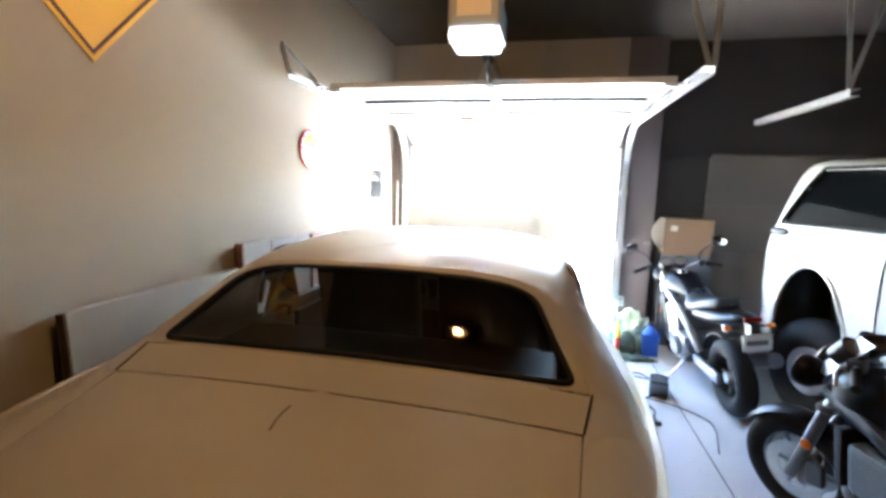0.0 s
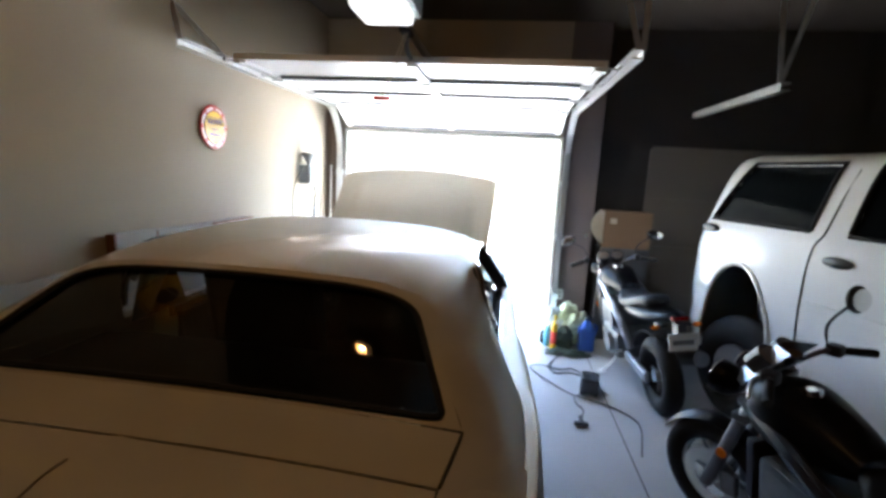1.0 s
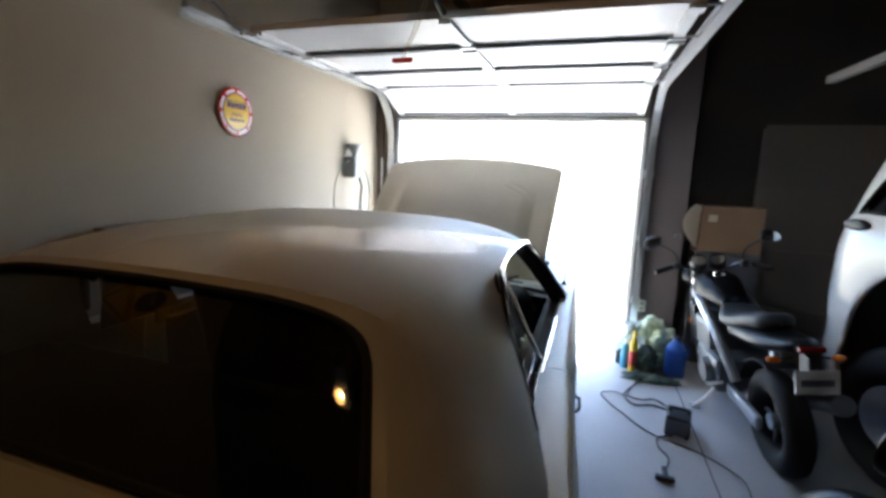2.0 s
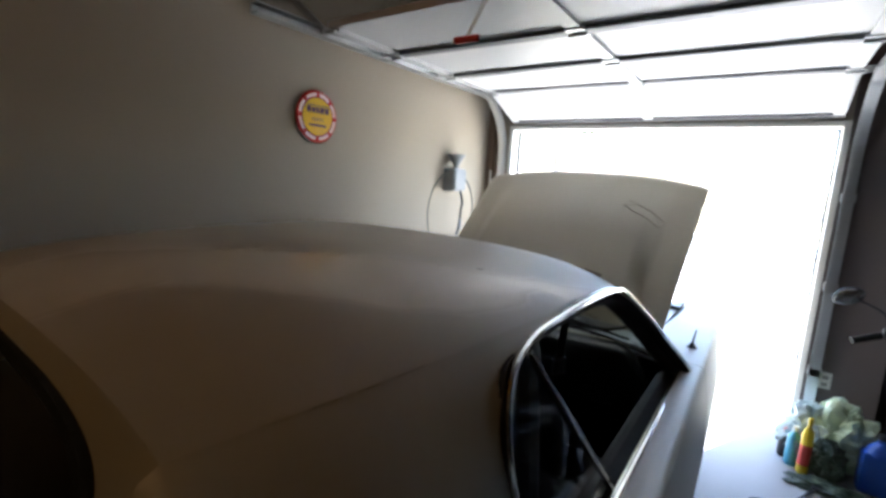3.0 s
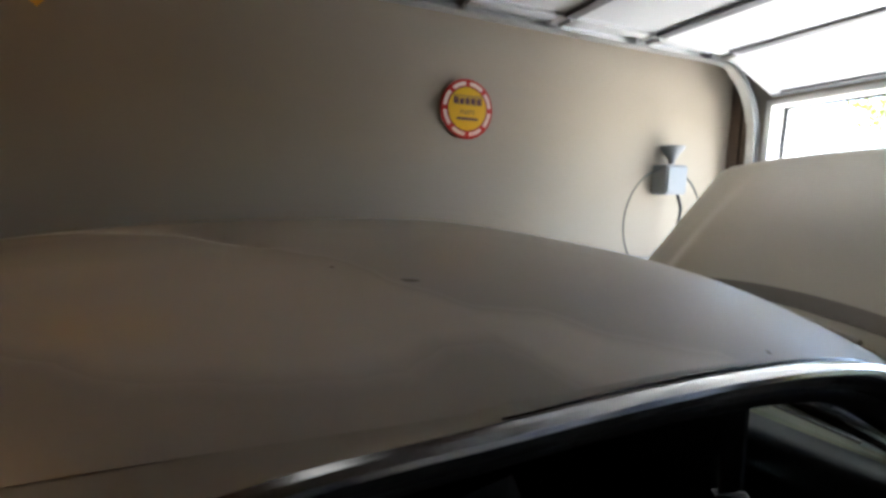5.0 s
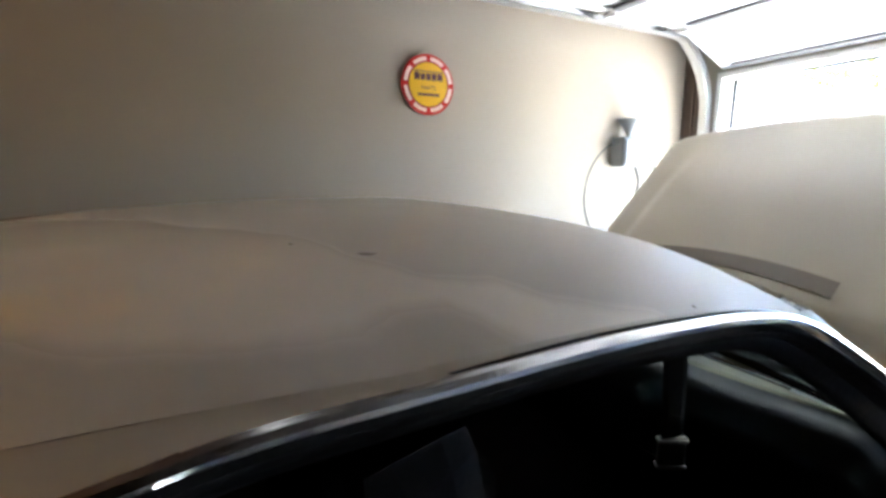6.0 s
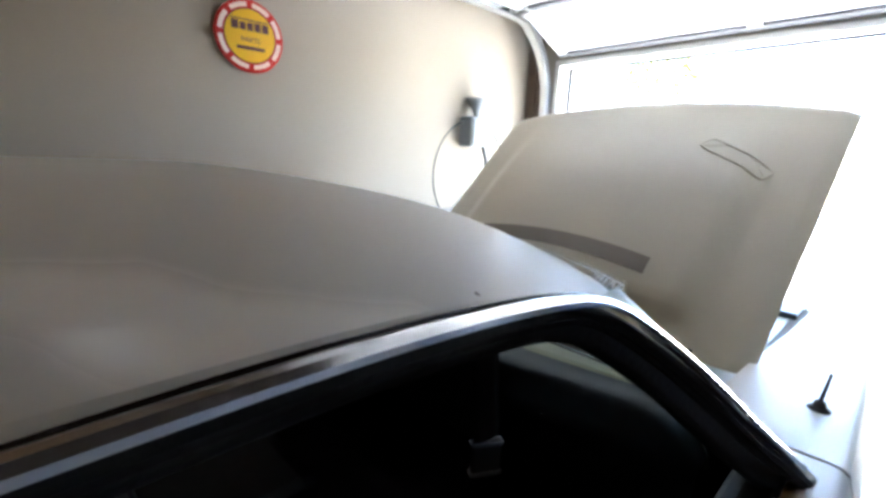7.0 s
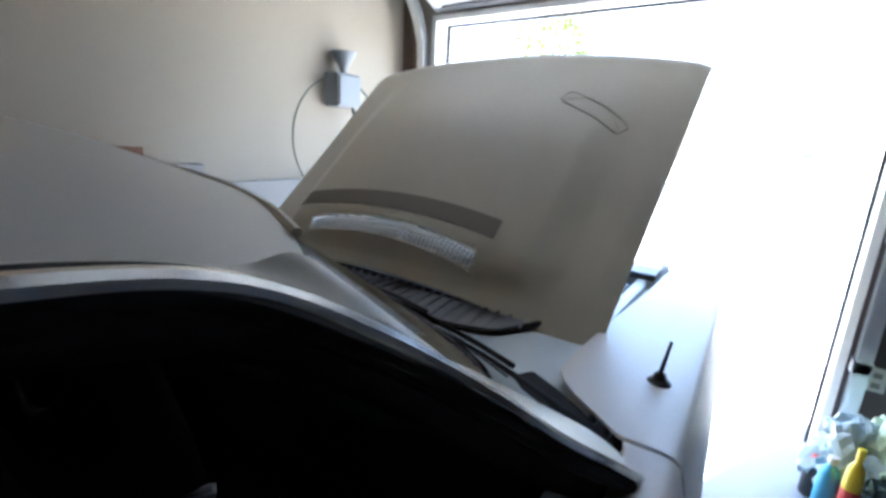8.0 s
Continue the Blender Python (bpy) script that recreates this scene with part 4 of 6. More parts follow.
# side openings: front pillar, drip rail trim, belt, quarter glass
for side in (-1, 1):
    rail = [mirror(q, side) for q in RAIL]
    a_pillar = []
    low = [screen(1.0 if side > 0 else 0.0, 1 - k / 4) + Vector((0, 0, 0.004)) for k in range(5)]
    # above the screen the pillar skin runs on under the roof's edge
    low += [roof_point(1.0 if side > 0 else 0.0, v) + Vector((-side * 0.001, 0, 0.0014)) for v in (0.939, 0.868, 0.781, 0.658, 0.509)]
    hi = rail[:9]

    def pillar(u, v, hi=spline(hi, 8), lo=spline(low, 8)):
        k = min(len(hi) - 1, round(u * (len(hi) - 1)))
        j = min(len(lo) - 1, round(u * (len(lo) - 1)))
        return hi[k].lerp(lo[j], v) + Vector((0, 0, 0.006 * math.sin(math.pi * v) * (1 - u)))

    part("front_pillar", sheet_bm(pillar, 72, 6), M_PRIMER_R, coupe, "pale primered windscreen pillar", smooth=True)
    part("drip_gutter", sheet_bm(lambda u, v, pillar=pillar: pillar(u, v * interp(u, [(0, 0.06), (0.40, 0.12), (0.60, 0.25), (0.80, 0.35), (0.92, 0.35), (1, 0.15)])) + Vector((0, 0, 0.0012)), 72, 4), M_GUTTER, coupe, "black drip gutter along the roof", smooth=True)
    behind = [rail[k] + Vector((side * 0.002, -0.004, 0.0)) for k in range(9, 13)]
    part("gutter_seal", tube_bm(behind, lambda t: 0.001 + 0.004 * min(1, 3 * t), 6, 6), M_GUTTER, coupe, "black seal behind the quarter trim", smooth=True)
    line = spline([q + Vector((side * 0.011, 0, -0.001)) for q in rail], 8)
    part("drip_rail_trim", rail_trim_bm(line, side), M_TRIM, coupe, "bright stainless drip rail trim", smooth=True)
    part("pillar_seal", tube_bm([q + Vector((side * (0.004 - 0.0045 * max(0, k - 3)), -0.012, -0.014)) for k, q in enumerate(rail[:9])], lambda t: 0.010 * (1 - t ** 3) + 0.0008, 8, 6), M_RUBBER, coupe, "black pillar weather seal", smooth=True)
    part("opening_seal", tube_bm([q + Vector((-side * 0.012, 0, -0.024)) for q in rail[1:13]], 0.012, 8, 6), M_RUBBER, coupe, "black weather seal")
    def lining(u, v, mid=spline(rail[:12], 6), side=side):
        q = mid[min(len(mid) - 1, round(u * (len(mid) - 1)))]
        return q + Vector((-side * (0.010 + 0.036 * v), -0.030 * v * (1 - u), -0.016 - 0.030 * v - 0.02 * math.sin(math.pi * v)))

    part("opening_lining", sheet_bm(lining, 60, 5, 0.006), M_VINYL, coupe, "black vinyl lining of the window opening", smooth=True)
    # far side's moulding is darkened: cabin shade put into its material
    part("belt_trim", ribbon_bm([mirror((0.885, -3.34, 0.968), side), mirror((0.885, -2.6, 0.965), side), mirror((0.888, -2.08, 0.968), side)], 0.02, 0.010, (1, 0, 0)), M_CHROME if side > 0 else M_RUBBER, coupe, "bright belt moulding" if side > 0 else "far belt moulding, darkened for cabin shade", smooth=True)
    part("belt_seal", box_bm(min(CX + side * 0.84, CX + side * 0.872), max(CX + side * 0.84, CX + side * 0.872), -3.17, -2.1, 0.90, 0.962), M_RUBBER, coupe)

    def quarter(u, v, side=side):
        top_y = interp(u, [(0, -3.44), (1, -3.32)])
        bot_y = interp(u, [(0, -3.42), (1, -3.03)])
        y = top_y + (bot_y - top_y) * v
        z = (1.305 + 0.035 * u) * (1 - v) + 0.95 * v
        x = 0.742 + 0.125 * ((1.37 - z) / 0.42)
        return mirror((x, y, z), side)

    part("quarter_window", sheet_bm(quarter, 8, 10), M_GLASS, coupe, "smeared quarter window glass", smooth=True)
    part("division_bar", ribbon_bm([quarter(1, v / 6) + Vector((side * 0.004, 0, 0)) for v in range(7)], 0.013, 0.010, (0, 1, 0)), M_CHROME, coupe, "bright division bar", smooth=True)
    part("door_panel", box_bm(min(CX + side * 0.80, CX + side * 0.838), max(CX + side * 0.80, CX + side * 0.838), -3.15, -2.12, 0.31, 0.93), M_VINYL, coupe, "black vinyl inner door panel", bevel=0.01)
    part("kick_panel", box_bm(min(CX + side * 0.80, CX + side * 0.825), max(CX + side * 0.80, CX + side * 0.825), -2.115, -1.90, 0.31, 0.90), M_VINYL, coupe, "black footwell side panel", bevel=0.006)
    part("window_crank", cyl_bm(mirror((0.795, -2.55, 0.72), side), mirror((0.76, -2.55, 0.72), side), 0.02, seg=12), M_CHROME, coupe)
    part("door_handle", tube_bm([mirror((1.0, -3.04, 0.775), side), mirror((1.018, -3.02, 0.778), side), mirror((1.018, -2.93, 0.778), side), mirror((1.0, -2.91, 0.775), side)], 0.008, 8), M_CHROME, coupe, "chrome door handle", smooth=True)
part("headliner", sheet_bm(lambda u, v: roof_point(0.03 + 0.94 * u, 0.03 + 0.9 * v) - Vector((0, 0, 0.035)), 16, 14, 0.01), M_HEADLINER, coupe, "dark cloth headliner")

# cabin
part("cabin_floor", box_bm(CX - 0.78, CX + 0.78, -3.9, -1.9, 0.31, 0.36), M_VINYL, coupe)
part("toe_board", box_bm(CX - 0.795, CX + 0.795, -1.93, -1.905, 0.31, 0.90), M_VINYL, coupe, "black carpeted toe board", bevel=0.006)
part("parcel_shelf", box_bm(CX - 0.70, CX + 0.70, -4.19, -3.72, 1.01, 1.035), M_VINYL, coupe, "black parcel shelf", bevel=0.01)


# pale sheet added for the bluish reflection low in the rear glass
part("shelf_reflection", crumple_strip(CX + 0.52, CX + 0.67, -4.17, -4.06, 1.034), M_BAGB, coupe, "pale sheet standing in for a reflection at the rear window", smooth=True)


def seat(name, x0, x1, y, high, lab):
    s = part(name, box_bm(x0, x1, y, y + 0.48, 0.40, 0.58), M_VINYL, coupe, lab, bevel=0.05)
    bm = box_bm(x0, x1, -0.07, 0.07, 0.0, high)
    bm.transform(Matrix.Translation((0, y + 0.02, 0.52)) @ pose(0, 0, 0, 12))
    part("backrest", bm, M_VINYL, s, bevel=0.045)


seat("front_seat", CX - 0.68, CX - 0.06, -2.98, 0.77, "black vinyl bucket seat")
seat("front_seat", CX + 0.06, CX + 0.68, -2.98, 0.77, "black vinyl bucket seat")
seat("rear_seat", CX - 0.66, CX + 0.66, -3.66, 0.52, "black vinyl rear bench")


def dash(u, v):
    s = 2 * u - 1
    prof = [(-1.92, 0.95), (-2.03, 0.992), (-2.14, 1.008), (-2.225, 0.985), (-2.265, 0.91), (-2.24, 0.74)]
    k = v * 5
    i = min(4, int(k))
    y = prof[i][0] + (prof[i + 1][0] - prof[i][0]) * (k - i)
    z = prof[i][1] + (prof[i + 1][1] - prof[i][1]) * (k - i)
    end = max(0, (abs(s) - 0.84) / 0.16)
    return Vector((CX + s * 0.74, y + (0.22 * min(1, v * 2) - 0.09) * s * s, z - 0.01 * s * s - 0.11 * end ** 2.2))


part("dash_top", sheet_bm(lambda u, v: dash(u, 0.44 * v), 40, 12, 0.012), M_DASH, coupe, "vinyl dashboard top, greenish daylight in its colour", smooth=True)
part("dash_face", sheet_bm(lambda u, v: dash(u, 0.44 + 0.56 * v), 40, 16, 0.012), M_DASHFACE, coupe, "dashboard face, shade and bluish reflection in its colour", smooth=True)
part("dash_vent", ribbon_bm([dash(0.66 + 0.17 * k / 6, 0.17) + Vector((0, 0, 0.003)) for k in range(7)], 0.018, 0.004, (0, 1, 0.3)), M_BLACK, coupe)
part("instrument_hood", box_bm(CX - 0.62, CX - 0.12, -2.36, -2.16, 0.86, 1.015), M_VINYL, coupe, bevel=0.04)
wheel_m = Matrix.Translation((CX - 0.36, -2.42, 0.90)) @ pose(0, 0, 0, 65)
bm = torus_bm((0, 0, 0), (0, 0, 1), 0.185, 0.013)
cyl_bm((-0.18, 0, -0.01), (0.18, 0, -0.01), 0.012, seg=8, bm=bm)
cyl_bm((0, 0, -0.35), (0, 0, 0.0), 0.03, seg=10, bm=bm)
bm.transform(wheel_m)
part("steering_wheel", bm, M_BLACK, coupe, smooth=True)
bm = box_bm(CX - 0.11, CX + 0.11, -2.56, -2.535, 1.235, 1.285)
cyl_bm((CX, -2.54, 1.26), (CX, -2.48, 1.33), 0.006, seg=8, bm=bm)
part("rear_view_mirror", bm, M_BLACK, coupe)

for side in (-1, 1):
    belt = part("shoulder_belt", ribbon_bm([mirror((0.60, -2.68, 1.37), side), mirror((0.57, -2.60, 1.22), side), mirror((0.545, -2.55, 1.04), side)], 0.045, 0.003, (0.3, 1, 0)), M_VINYL, coupe, "black shoulder belt hanging from the roof")
    bm = box_bm(-0.025, 0.025, -0.006, 0.006, -0.035, 0.03)
    bm.transform(Matrix.Translation(mirror((0.545, -2.55, 1.01), side)) @ pose(0, 0, 0, 0, 0, 60))
    part("buckle", bm, M_BLACK, belt, bevel=0.004)
    for z in (-0.03, 0.022):
        bm = box_bm(-0.027, 0.027, -0.008, 0.008, z, z + 0.006)
        bm.transform(Matrix.Translation(mirror((0.545, -2.55, 1.01), side)) @ pose(0, 0, 0, 0, 0, 60))
        part("buckle_edge", bm, M_DSTEEL, belt, "dull steel buckle edge")

# scuttle with louvres, wipers
for side in (-1, 1):
    # black strip laid over the gap between wing and pillar foot
    part("wing_gap_strip", ribbon_bm([mirror((0.66, -1.955, 0.962), side), mirror((0.745, -2.005, 0.964), side), mirror((0.815, -2.060, 0.966), side), mirror((0.88, -2.115, 0.964), side)], 0.046, 0.005, (0, 1, 0)), M_RUBBER, coupe, "black strip across the gap behind the wing")
COWL = lambda u, v: Vector((CX + (2 * u - 1) * 0.80, -1.63 - 0.09 * (2 * u - 1) ** 2 - (0.245 + 0.085 * (2 * u - 1) ** 2) * v, 0.945 + 0.012 * math.sin(math.pi * v)))
part("scuttle_panel", sheet_bm(COWL, 24, 6, 0.006), M_BAYBLUE, coupe, "pale blue-grey scuttle panel", smooth=True)
def intake(u, v):
    x = -0.40 + 0.98 * u
    deep = 0.185 * math.sqrt(max(0.0, 1 - max(0.0, (x - 0.33) / 0.25) ** 2))
    return Vector((CX + x, -1.672 - deep * v - 0.12 * x * x, 0.9635 + 0.004 * math.sin(math.pi * v)))


scuttle_well = part("scuttle_grille", sheet_bm(intake, 40, 6, 0.004), M_DSTEEL, coupe, "dark louvred air intake", smooth=True)
for k in range(26):
    u = 0.03 + 0.93 * k / 25
    bm = tube_bm([intake(u, 0.08) + Vector((0, 0, 0.004)), intake(u + 0.012, 0.5) + Vector((0, 0, 0.006)), intake(u + 0.02, 0.94) + Vector((0, 0, 0.004))], 0.0045, 5, 3)
    part("slat", bm, M_STRUT, scuttle_well)
part("intake_surround", tube_bm([intake(u / 20, 1.0) + Vector((0, 0, 0.003)) for u in range(21)] + [intake(1.0, 0.0)], 0.008, 6, 3), M_RUBBER, scuttle_well, "black seal round the intake", smooth=True)
for side, u0, u1 in ((-1, 0.14, 0.46), (1, 0.56, 0.90)):
    sweep = [screen(u0 + (u1 - u0) * k / 6, 0.95) + Vector((0, 0.010, 0.014)) for k in range(7)]
    wip = part("wiper_arm", tube_bm([sweep[0] + Vector((-0.05, 0.07, -0.03)), sweep[1] + Vector((0, 0.025, 0.005)), sweep[3] + Vector((0, 0.006, 0.008))], 0.006, 6), M_BLACK, coupe, "black wiper arm")
    part("blade", tube_bm(sweep, 0.006, 6, 2), M_RUBBER, wip)
bm = lathe_bm([(0.022, 0.0), (0.022, 0.006), (0.013, 0.012), (0.010, 0.022), (0.005, 0.026)], 16, Matrix.Translation((CX + 0.885, -1.84, 0.972)))
aerial = part("aerial_base", bm, M_BLACK, coupe, "black aerial base", smooth=True)
part("mast", cyl_bm((CX + 0.885, -1.84, 0.995), (CX + 0.892, -1.82, 1.055), 0.0045, 0.003, seg=8), M_BLACK, aerial, "short black aerial stub")

# bonnet, hinged at its rear edge and raised
HOOD = Matrix.Translation((CX + 0.03, -1.735, 0.935)) @ pose(0, 0, 0, 42.0)
HL, HHW = 1.20, 0.705


def ease(t):
    t = min(1, max(0, t))
    return t * t * (3 - 2 * t)


def hood_z(s, a):
    """Height over the bonnet's own plane: crown, raised middle and the flat at the rear."""
    edge = abs(s)
    z = 0.04 * (1 - edge ** 2.4) * (0.45 + 0.55 * ease(a / 0.22)) - 0.012 * max(0, edge - 0.94) / 0.06
    z += 0.046 * ease((a - 0.06) / 0.13) * (1 - ease((a - 0.60) / 0.55)) * (1 - ease((edge - 0.64) / 0.17))
    if a > HL - 0.06:
        z -= 0.018 * ((a - HL + 0.06) / 0.06) ** 2
    return z


def hood(u, v):
    s, a = 2 * u - 1, HL * v
    cut = 0.05 * s * s * v - 0.06 * (1 - s * s) * max(0, 1 - a / 0.15)      # the rear edge bows forward at its middle
    wide = HHW + 0.04 * v
    if a < 0.05:
        wide -= 0.05 * (1 - math.sqrt(1 - ((0.05 - a) / 0.05) ** 2))
    return HOOD @ Vector((s * wide, a - cut, hood_z(s, a)))


def slot(x):
    """Lower and upper edge of the bonnet's crescent grille opening at x."""
    return 0.152 - 0.27 * (x + 0.04) ** 2, 0.222 - 0.42 * (x + 0.03) ** 2


def hood_keep(u, v):
    x, a = (2 * u - 1) * (HHW + 0.04 * v), HL * v
    lo, up = slot(x)
    return not (-0.375 < x < 0.325 + 0.25 * (a - 0.14) and lo < a < up)


bonnet = part("bonnet", sheet_bm(hood, 150, 170, 0.012, hood_keep), M_PRIMER, coupe, "raised tan primered bonnet with a cut-out grille", smooth=True)


def on_hood(x, a, lift=0.0):
    s = x / (HHW + 0.04 * a / HL)
    return HOOD @ Vector((x, a - 0.05 * s * s * a / HL, hood_z(s, a) + lift))


def hood_band(u, v):
    x = -0.48 + 0.84 * u
    return on_hood(x, 0.258 + 0.068 * v - 0.22 * (x + 0.06) ** 2, 0.003)


part("sanded_band", sheet_bm(hood_band, 40, 5, 0.002), M_PRIMER_D, bonnet, "dark bare band above the grille", smooth=True)


def hood_grille(u, v):
    x = -0.40 + 0.76 * u
    lo, up = slot(x)
    return on_hood(x, lo - 0.02 + (up - lo + 0.04) * v, -0.036)


part("grille_tray", sheet_bm(hood_grille, 60, 6, 0.003), M_PRIMER_G, bonnet, "pale primered tray under the grille", smooth=True)
# bent alloy lattice: slanted bars crossed by thin wires, dented towards one end
for k in range(47):
    x = -0.365 + k * 0.0148
    lo, up = slot(x)
    dent = 0.007 * math.sin(9 * x + 1.2) * max(0, x + 0.1) / 0.4
    bm = ribbon_bm([on_hood(x - 0.006, lo + 0.002, -0.016 + dent), on_hood(x, (lo + up) / 2, -0.013 + 1.4 * dent), on_hood(x + 0.008, up - 0.002, -0.016 + dent)], 0.0065, 0.0018, (0.9, 0, 0.4), 3)
    part("grille_bar", bm, M_FOIL, bonnet)
for k in range(4):
    wire = []
    for i in range(25):
        x = -0.37 + 0.69 * i / 24
        lo, up = slot(x)
        dent = 0.007 * math.sin(9 * x + 1.2) * max(0, x + 0.1) / 0.4
        wire.append(on_hood(x, lo + (up - lo) * (0.14 + 0.24 * k) + 0.004 * math.sin(31 * x + k), -0.011 + 1.2 * dent))
    part("grille_wire", tube_bm(wire, 0.0019, 5, 1), M_FOIL, bonnet, smooth=True)
rim = [(-0.373 + 0.70 * k / 30) for k in range(31)]
edge = [on_hood(x, slot(x)[0], 0.001) for x in rim] + [on_hood(x, slot(x)[1], 0.001) for x in rim[::-1]]
part("grille_rim", tube_bm(edge + edge[:1], 0.005, 6, 2), M_PRIMER, bonnet, "folded primered edge of the opening", smooth=True)
part("bonnet_seal", tube_bm([HOOD @ Vector((-0.60 + 1.2 * k / 12, 0.050 - 0.06 * ((-0.60 + 1.2 * k / 12) / HHW) ** 2, hood_z((-0.60 + 1.2 * k / 12) / HHW, 0) - 0.022)) for k in range(13)], 0.013, 8, 2), M_RUBBER, bonnet, "black rubber seal under the bonnet's edge", smooth=True)
for sx in (1,):
    ring = []
    for k in range(28):
        t = 2 * math.pi * k / 28
        lx = 0.132 * max(-1, min(1, 1.25 * math.cos(t)))
        ly = 0.033 * max(-1, min(1, 1.25 * math.sin(t)))
        c, sn = math.cos(radians(-30)), math.sin(radians(-30))
        ring.append((sx * (0.445 + lx * c - ly * sn), 0.83 + lx * sn + ly * c))
    ring.append(ring[0])
    part("scoop_rim", tube_bm([on_hood(x, a, 0.002) for x, a in ring], 0.003, 6, 2), M_PRIMER, bonnet, "raised rounded rim of a bonnet inset", smooth=True)
    bm = bmesh.new()
    bm.faces.new([bm.verts.new(on_hood(x, a, 0.003)) for x, a in ring[:-1]])
    part("scoop_panel", bm, M_PRIMER, bonnet)
for side in (-1, 1):
    x = CX + side * 0.64
    part("bonnet_hinge", tube_bm([(x, -1.66, 0.90), (x, -1.52, 0.98), (x, -1.38, 1.16)], 0.014, 6), M_DSTEEL, coupe, "dark steel bonnet hinge")

# engine bay
part("bay_floor", box_bm(CX - 0.68, CX + 0.68, -1.72, -0.46, 0.36, 0.40), M_SEAM, coupe)
for side in (-1, 1):
    part("inner_wing", box_bm(min(CX + side * 0.66, CX + side * 0.70), max(CX + side * 0.66, CX + side * 0.70), -1.72, -0.46, 0.4, 0.93), M_BAYBLUE, coupe, "pale blue inner wing", bevel=0.01)
part("bulkhead", box_bm(CX - 0.68, CX + 0.68, -1.66, -1.63, 0.4, 0.93), M_BAYBLUE, coupe, "pale blue bulkhead", bevel=0.005)
part("radiator", box_bm(CX - 0.36, CX + 0.36, -0.62, -0.54, 0.40, 0.86), M_BLACK, coupe, bevel=0.01)
engine = part("engine_block", box_bm(CX - 0.22, CX + 0.22, -1.50, -0.85, 0.40, 0.66), M_ORENGINE, coupe, bevel=0.03)
for side in (-1, 1):
    bm = box_bm(-0.07, 0.07, -1.48, -0.90, 0, 0.10)
    bm.transform(Matrix.Translation((CX + side * 0.20, 0, 0.66)) @ pose(0, 0, 0, 0, side * 30))
    part("valve_cover", bm, M_ORENGINE, engine, bevel=0.02)
part("air_cleaner", lathe_bm([(0.05, 0.82), (0.19, 0.82), (0.20, 0.80), (0.20, 0.75), (0.17, 0.74)], 28, Matrix.Translation((CX, -1.2, 0))), M_FOIL, engine, "bright round air cleaner")
part("battery", box_bm(CX + 0.38, CX + 0.58, -0.92, -0.68, 0.62, 0.82), M_BLACK, coupe, "black battery", bevel=0.01)
part("brake_cylinder", cyl_bm((CX - 0.40, -1.68, 0.80), (CX - 0.40, -1.42, 0.80), 0.07, 0.05, 16), M_DSTEEL, coupe)
for k, (x0, x1) in enumerate(((-0.45, 0.5), (-0.2, 0.55), (0.1, 0.6))):
    part("hose", tube_bm([(CX + x0, -1.62, 0.86), (CX + x0 / 2 + x1 / 2, -1.5 + 0.1 * k, 0.90 - 0.03 * k), (CX + x1, -1.15 + 0.12 * k, 0.84)], 0.013, 8), M_BLACK, coupe)
# corner clutter beside the raised bonnet
part("wing_brace", box_bm(CX + 0.62, CX + 0.72, -0.98, -0.86, 0.93, 0.955), M_BLACK, coupe, bevel=0.006)


# ---- left wall: signs, hose and boards ----
def text_mesh(name, words, size, m, material, parent, extrude=0.0015):
    cu = bpy.data.curves.new(name, "FONT")
    cu.body, cu.size, cu.extrude, cu.align_x, cu.align_y = words, size, extrude, "CENTER", "CENTER"
    tmp = new(name, cu)
    me = bpy.data.meshes.new_from_object(tmp.evaluated_get(bpy.context.evaluated_depsgraph_get()))
    bpy.data.objects.remove(tmp)
    me.materials.append(material)
    ob = new(name, me)
    ob.matrix_world = m
    ob.parent = parent
    return ob


# round tin sign; its plane is turned to face +x
SIGN = Matrix.Translation((WX + 0.012, -2.14, 2.012)) @ Matrix(((0, 0, 1, 0), (1, 0, 0, 0), (0, 1, 0, 0), (0, 0, 0, 1)))
sign = root("round_sign", SIGN, "round red and yellow tin sign on the beige wall", "wall sign")
part("disc", lathe_bm([(0.150, -0.010), (0.155, 0.0), (0.150, 0.006), (0.145, 0.007)], 48), M_RED, sign)
part("yellow_face", lathe_bm([(0.111, 0.007), (0.111, 0.0095), (0.109, 0.010)], 48), M_YELLOW, sign)
part("yellow_edge", torus_bm((0, 0, 0.008), (0, 0, 1), 0.113, 0.0022, 48, 6), M_SIGNBLK, sign)
for k in range(8):
    a0 = k * math.pi / 4 + 0.09
    bm = bmesh.new()
    inner = [bm.verts.new((0.121 * math.cos(a0 + 0.6 * i / 8), 0.121 * math.sin(a0 + 0.6 * i / 8), 0.0085)) for i in range(9)]
    outer = [bm.verts.new((0.140 * math.cos(a0 + 0.6 * i / 8), 0.140 * math.sin(a0 + 0.6 * i / 8), 0.0085)) for i in range(9)]
    for i in range(8):
        bm.faces.new((inner[i], outer[i], outer[i + 1], inner[i + 1]))
    part("lettering_bar", bm, M_PINKW, sign)
# the maker's mark as plain blocks, then a readable line, then a small line as a bar
for x0, x1, h in ((-0.082, -0.052, 0.036), (-0.046, -0.020, 0.032), (-0.014, 0.012, 0.034), (0.018, 0.046, 0.036), (0.052, 0.082, 0.036)):
    part("mark_block", box_bm(x0, x1, 0.022, 0.022 + h, 0.0095, 0.0115), M_SIGNBLK, sign)
part("mark_stroke", box_bm(-0.086, 0.086, 0.063, 0.068, 0.0095, 0.0112), M_SIGNBLK, sign)
text_mesh("lettering", "PARTS", 0.030, Matrix.Translation((0, -0.018, 0.0095)), M_SIGNBLK, sign)
